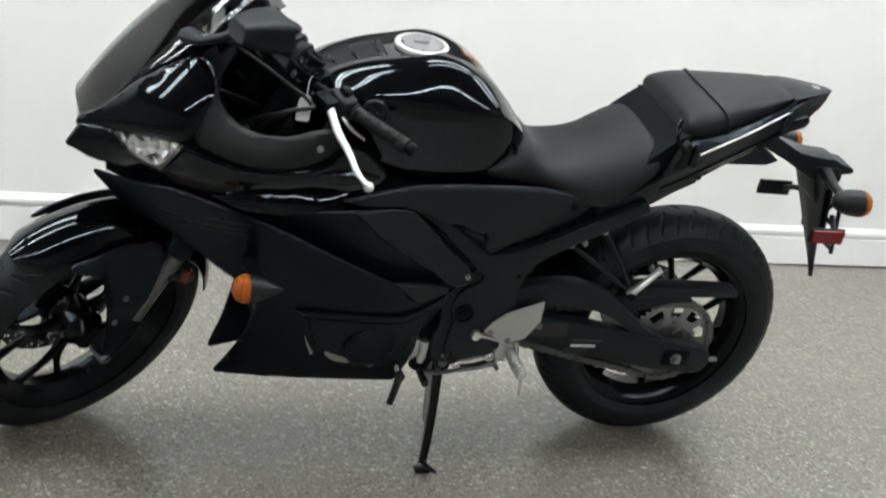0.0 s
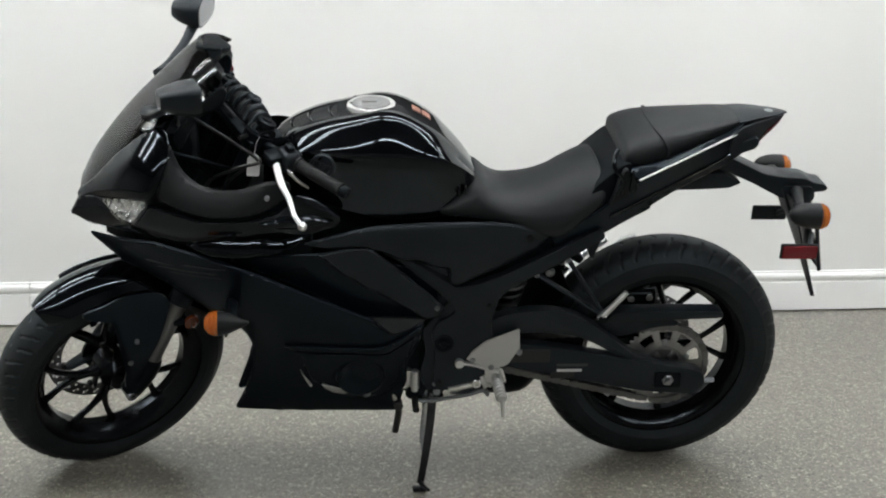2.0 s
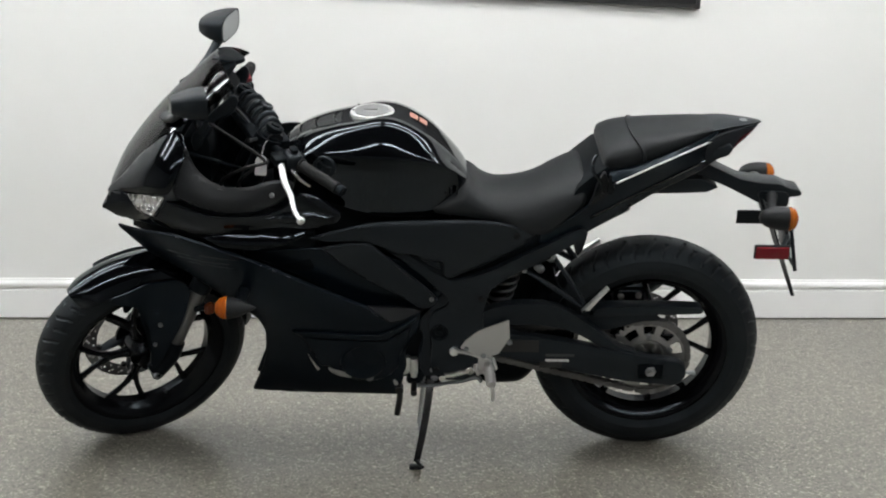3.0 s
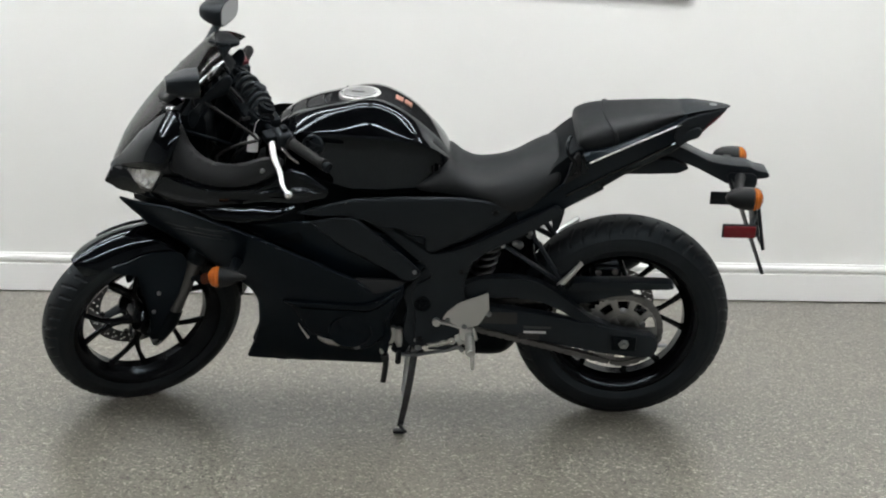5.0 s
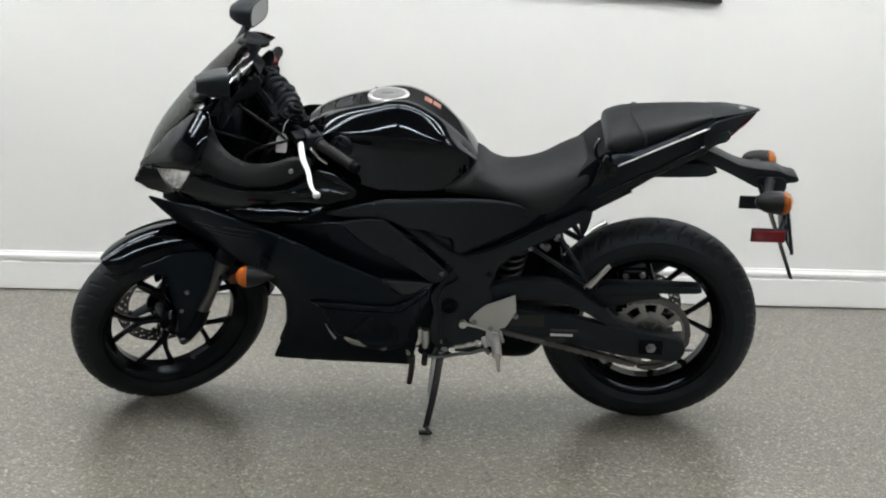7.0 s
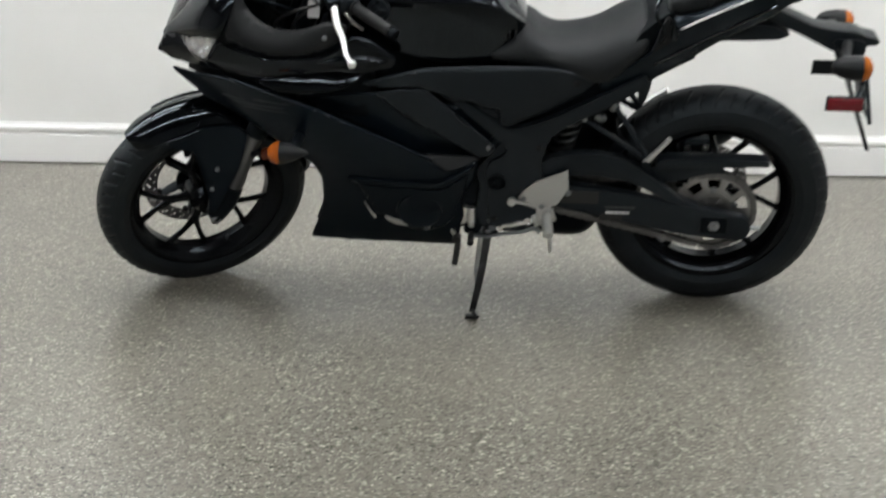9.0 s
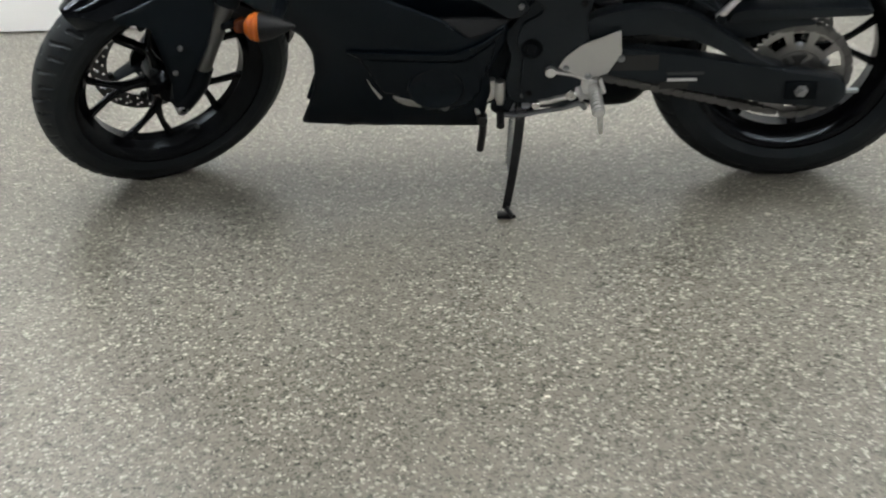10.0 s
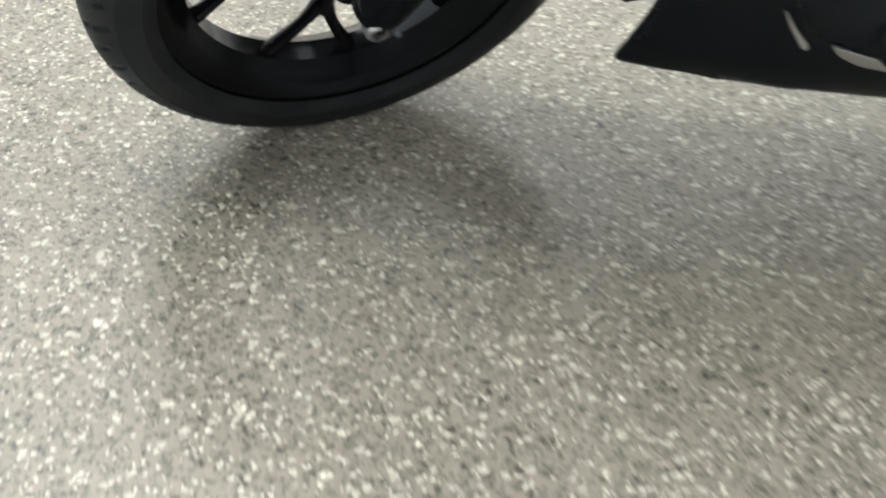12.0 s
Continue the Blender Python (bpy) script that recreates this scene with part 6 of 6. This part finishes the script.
bm = bmesh.new()
outer, inner = [], []
for t in np.linspace(0, 1, 80):
    a = radians(126 - 118 * t)
    w = 0.064 + 0.01 * math.sin(math.pi * t)
    edge = 1 - 0.35 * max(0, (0.08 - t) / 0.08) ** 2
    R_ = 0.318 + 0.006 * math.sin(math.pi * t)
    dr = 0.036 + 0.03 * math.sin(math.pi * t) ** 1.5
    outer.append(arch(a, R_, w * edge, dr))
    inner.append(arch(a, R_ - 0.004, (w - 0.003) * edge, dr)[::-1])
loft(bm, [a + b for a, b in zip(outer, inner)])
fender = fpart("front_mudguard", bm, gloss, bike, "glossy black front mudguard", 45)
for s in (-1, 1):
    bm = bmesh.new()
    P = round_corners([(-0.81, 0, 0.55), (-0.76, 0, 0.56), (-0.7, 0, 0.572), (-0.615, 0, 0.56), (-0.59, 0, 0.53), (-0.607, 0, 0.49), (-0.64, 0, 0.43), (-0.676, 0, 0.365), (-0.698, 0, 0.325), (-0.716, 0, 0.312), (-0.724, 0, 0.33), (-0.714, 0, 0.42), (-0.722, 0, 0.5), (-0.75, 0, 0.525), (-0.79, 0, 0.532)], 0.012)
    yb = lambda x, z: 0.074 + 0.052 * max(0.0, min(1.0, (0.6 - z) / 0.16)) - 0.02 * max(0, (-0.76 - x) / 0.1)
    f = bm.faces.new([bm.verts.new((p.x, 0, p.z)) for p in P])
    bmesh.ops.triangulate(bm, faces=[f])
    for k in range(1, 14):
        bmesh.ops.bisect_plane(bm, geom=bm.verts[:] + bm.edges[:] + bm.faces[:], dist=1e-5, plane_co=(0, 0, 0.26 + 0.023 * k), plane_no=(0, 0, 1))
    for k in range(1, 12):
        bmesh.ops.bisect_plane(bm, geom=bm.verts[:] + bm.edges[:] + bm.faces[:], dist=1e-5, plane_co=(-0.88 + 0.03 * k, 0, 0), plane_no=(1, 0, 0))
    for v in bm.verts:
        v.co.y = s * yb(v.co.x, v.co.z)
    r = bmesh.ops.extrude_face_region(bm, geom=bm.faces[:])
    for g_ in r["geom"]:
        if isinstance(g_, bmesh.types.BMVert):
            g_.co.y -= s * 0.005
    fpart("fork_guard", bm, satin, fender, "satin black fork guard")
    for x, z in ((-0.688, 0.457), (-0.708, 0.4)):
        b = bolt("guard_bolt", (x, s * (yb(x, z) + 0.001), z), (0, s, 0), fender, 0.0048)
        b.data.transform(STEER)
    bm = bmesh.new()
    box(bm, (-0.595, -0.012, 0.47), (-0.56, 0.012, 0.49), 0.004, 1, Matrix.Translation((0, s * 0.115, 0)))
    fpart("guard_bracket", bm, engine, fender)
    bm = bmesh.new()
    lathe(bm, (-0.552, s * 0.125, 0.476), (0, s, 0), [(0, 0.0185), (0.008, 0.0185), (0.0095, 0.016), (0.0095, 0)], 24)
    fpart("fork_reflector", bm, darkamber, fender, "round amber reflector")

# front caliper and hose on the disc side
bm = bmesh.new()
box(bm, (-0.63, 0.05, 0.36), (-0.575, 0.11, 0.45), 0.014, 2)
cyl(bm, (-0.6, 0.112, 0.385), (-0.6, 0.095, 0.385), 0.018)
cyl(bm, (-0.6, 0.112, 0.425), (-0.6, 0.095, 0.425), 0.018)
fpart("front_caliper", bm, engine, bike, "black front brake caliper")
bm = bmesh.new()
tube(bm, [(-0.6, 0.11, 0.45), (-0.56, 0.13, 0.56), (-0.52, 0.12, 0.7), (-0.46, 0.1, 0.86), (-0.42, 0.16, 0.96)], 0.005, 8)
fpart("brake_hose", bm, cable, bike)

# bars, grips, levers and switches
for s in (-1, 1):
    a_ = Vector((-0.383, s * 0.1, 0.948))
    b_ = Vector((-0.272, -0.364, 0.929)) if s < 0 else Vector((-0.236, 0.36, 0.895))
    b_ = a_.lerp(b_, 0.91)
    d = (b_ - a_).normalized()
    bm = bmesh.new()
    cyl(bm, a_ + d * 0.02, b_ - d * 0.005, 0.011)
    lathe(bm, (a_.x, a_.y, 0.93), STEER_AXIS, [(0, 0.027), (0, 0.036), (0.036, 0.036), (0.036, 0.027)], 24)
    bar = fpart("handlebar", bm, engine, bike, "black clip-on handlebar")
    bm = bmesh.new()
    L_ = (b_ - a_).length
    prof = [(0, 0.011), (0, 0.0185), (0.004, 0.0185), (0.006, 0.0145)]
    for k in range(14):
        prof += [(0.008 + 0.0078 * k, 0.015), (0.0118 + 0.0078 * k, 0.015), (0.0126 + 0.0078 * k, 0.0142), (0.0152 + 0.0078 * k, 0.0142)]
    prof += [(0.121, 0.016), (0.125, 0.016), (0.126, 0.011)]
    lathe(bm, b_ - d * 0.132, d, prof, 20)
    fpart("grip", bm, gripm, bar, "ribbed black rubber grip")
    bm = bmesh.new()
    lathe(bm, b_ - d * 0.006, d, [(0, 0.012), (0.005, 0.0138), (0.014, 0.0142), (0.018, 0.012), (0.018, 0.004), (0.015, 0)], 20)
    fpart("bar_end", bm, engine, bar)
    bm = bmesh.new()
    c_ = b_ - d * 0.16
    box(bm, (-0.021, -0.026, -0.027), (0.021, 0.026, 0.024), 0.011, 3, Matrix.Translation(c_))
    sw = fpart("switch_block", bm, plastic, bar)
    bm = bmesh.new()
    box(bm, (-0.006, -0.012, 0.024), (0.012, 0.012, 0.036), 0.004, 2, Matrix.Translation(c_))
    box(bm, (0.02, -0.01, -0.01), (0.032, 0.01, 0.01), 0.003, 2, Matrix.Translation(c_))
    fpart("switch_button", bm, engine, bar)
    if s > 0:
        bm = bmesh.new()
        box(bm, (-0.02, -0.02, 0.022), (0.026, 0.02, 0.036), 0.006, 2, Matrix.Translation(c_))
        fpart("kill_switch", bm, redbtn, bar, "red engine switch")
    # lever: flat blade with a ball end, ahead of the grip
    piv = a_ + d * 0.105 + Vector((-0.035, 0, 0.003))
    bm = bmesh.new()
    tip = Vector((-0.399, -0.374, 0.893)) if s < 0 else Vector((-0.335, 0.33, 0.885))
    pts = [piv, piv.lerp(tip, 0.3) + Vector((-0.006, 0, -0.004)), piv.lerp(tip, 0.55) + Vector((-0.002, 0, -0.006)), piv.lerp(tip, 0.8) + Vector((-0.006, 0, -0.004)), tip]
    tube(bm, pts, [0.009, 0.0085, 0.007, 0.006, 0.0055], 10, 30, flat=0.8)
    r = bmesh.ops.create_uvsphere(bm, u_segments=14, v_segments=10, radius=0.0105)
    bmesh.ops.translate(bm, verts=r["verts"], vec=tip)
    lv = fpart("lever", bm, ringm, bar, "polished metal lever with a ball end")
    bm = bmesh.new()
    box(bm, (-0.03, -0.022, -0.012), (0.03, 0.022, 0.014), 0.006, 2, Matrix.Translation(a_ + d * 0.09 + Vector((-0.015, 0, 0.002))))
    fpart("lever_perch", bm, engine, bar)
    if s < 0:
        bm = bmesh.new()
        p0 = piv + Vector((0.02, -0.01, -0.01))
        tube(bm, [p0, p0 + Vector((0.012, -0.03, -0.02)), p0 + Vector((0.03, -0.06, -0.03))], [0.006, 0.005, 0.003], 8)
        fpart("lever_arm", bm, chrome, bar)
    else:
        bm = bmesh.new()
        c2 = a_ + d * 0.09 + Vector((-0.03, 0, 0.03))
        lathe(bm, c2, (0, 0, 1), [(0, 0.008), (0.002, 0.014), (0.018, 0.015), (0.02, 0.016), (0.025, 0.016), (0.026, 0.012), (0.026, 0)], 20)
        fpart("brake_reservoir", bm, plastic, bar, "black brake fluid reservoir")
# cables and hoses between the bars and the frame
for pts, r in (([(-0.42, -0.2, 0.955), (-0.47, -0.17, 0.93), (-0.5, -0.1, 0.85), (-0.44, -0.05, 0.72)], 0.0045), ([(-0.41, -0.19, 0.945), (-0.43, -0.15, 0.96), (-0.52, -0.02, 1.0), (-0.5, 0.08, 0.9)], 0.004), ([(-0.4, -0.17, 0.94), (-0.46, -0.13, 0.87), (-0.42, -0.07, 0.78)], 0.004), ([(-0.42, 0.18, 0.97), (-0.5, 0.1, 0.98), (-0.5, 0.0, 0.88), (-0.42, 0.0, 0.76)], 0.0045), ([(-0.37, 0.2, 0.95), (-0.42, 0.1, 0.98), (-0.4, 0.0, 0.97), (-0.36, -0.05, 0.9)], 0.0045), ([(-0.44, -0.14, 0.99), (-0.36, -0.06, 0.93), (-0.32, 0.0, 0.86)], 0.005)):
    bm = bmesh.new()
    tube(bm, pts, r, 8, 28)
    fpart("control_cable", bm, cable, bike)
# cast top clamp with ribs, fork caps and the ignition lock
bm = bmesh.new()
rings = []
for y in np.linspace(-0.125, 0.14, 22):
    k = 1 - 0.25 * (y / 0.14) ** 2
    x0, z0 = -0.352 - 0.02 * (y / 0.14) ** 2, 0.962
    rings.append([(x0 + 0.03 * k * math.cos(a) + 0.003 * math.sin(90 * y), y, z0 + 0.022 * math.sin(a) * k + 0.003 * math.cos(140 * y)) for a in np.linspace(0, 2 * math.pi, 14, endpoint=False)])
loft(bm, rings)
bundle = fpart("top_clamp", bm, greyplastic, bike, "dark grey ribbed top clamp and wiring", 30)
for k in range(8):
    bm = bmesh.new()
    y = -0.1 + 0.03 * k
    x0 = -0.352 - 0.02 * (y / 0.14) ** 2
    tube(bm, [(x0 - 0.03, y - 0.006, 0.966), (x0 - 0.008, y, 0.987), (x0 + 0.018, y + 0.008, 0.982), (x0 + 0.034, y + 0.014, 0.96)], 0.005 + 0.0015 * (k % 3), 8, 14)
    fpart("wiring_clip", bm, plastic, bundle)
for s in (-1, 1):
    bm = bmesh.new()
    lathe(bm, (-0.358, s * 0.1, 0.975), STEER_AXIS, [(0, 0.023), (0.014, 0.023), (0.016, 0.02), (0.016, 0.012), (0.02, 0.011), (0.02, 0)], 20)
    fpart("fork_cap", bm, engine, bundle)
bm = bmesh.new()
lathe(bm, (-0.34, 0.0, 0.975), STEER_AXIS, [(0, 0.018), (0.014, 0.018), (0.017, 0.015), (0.017, 0.004), (0.013, 0.003), (0.013, 0)], 20)
fpart("ignition_lock", bm, plastic, bundle)

# dealer tag hanging from the clutch perch
tag = tagged(new("price_tag"), "small white paper tag hanging from the handlebar", "tag")
tw = bike.matrix_world @ (STEER @ Vector((-0.421, -0.175, 0.934)))
bm = bmesh.new()
P = round_corners([(-0.0145, 0, -0.026), (0.0145, 0, -0.026), (0.0145, 0, 0.014), (0.007, 0, 0.024), (-0.007, 0, 0.024), (-0.0145, 0, 0.014)], 0.003)
f = bm.faces.new([bm.verts.new((p.x, -0.0006, p.z)) for p in P])
r = bmesh.ops.extrude_face_region(bm, geom=[f])
for g_ in r["geom"]:
    if isinstance(g_, bmesh.types.BMVert):
        g_.co.y = 0.0006
part("card", bm, tagm, tag, smooth=False)
bm = bmesh.new()
tube(bm, [(0, 0, 0.018), (0.002, 0.002, 0.032), (0.006, 0.01, 0.05), (0.014, 0.018, 0.06)], 0.0009, 5, 14)
part("string", bm, tagm, tag)
tag.matrix_world = Matrix.Translation(tw) @ pose(0, 0, 0, 0, 4, 12)
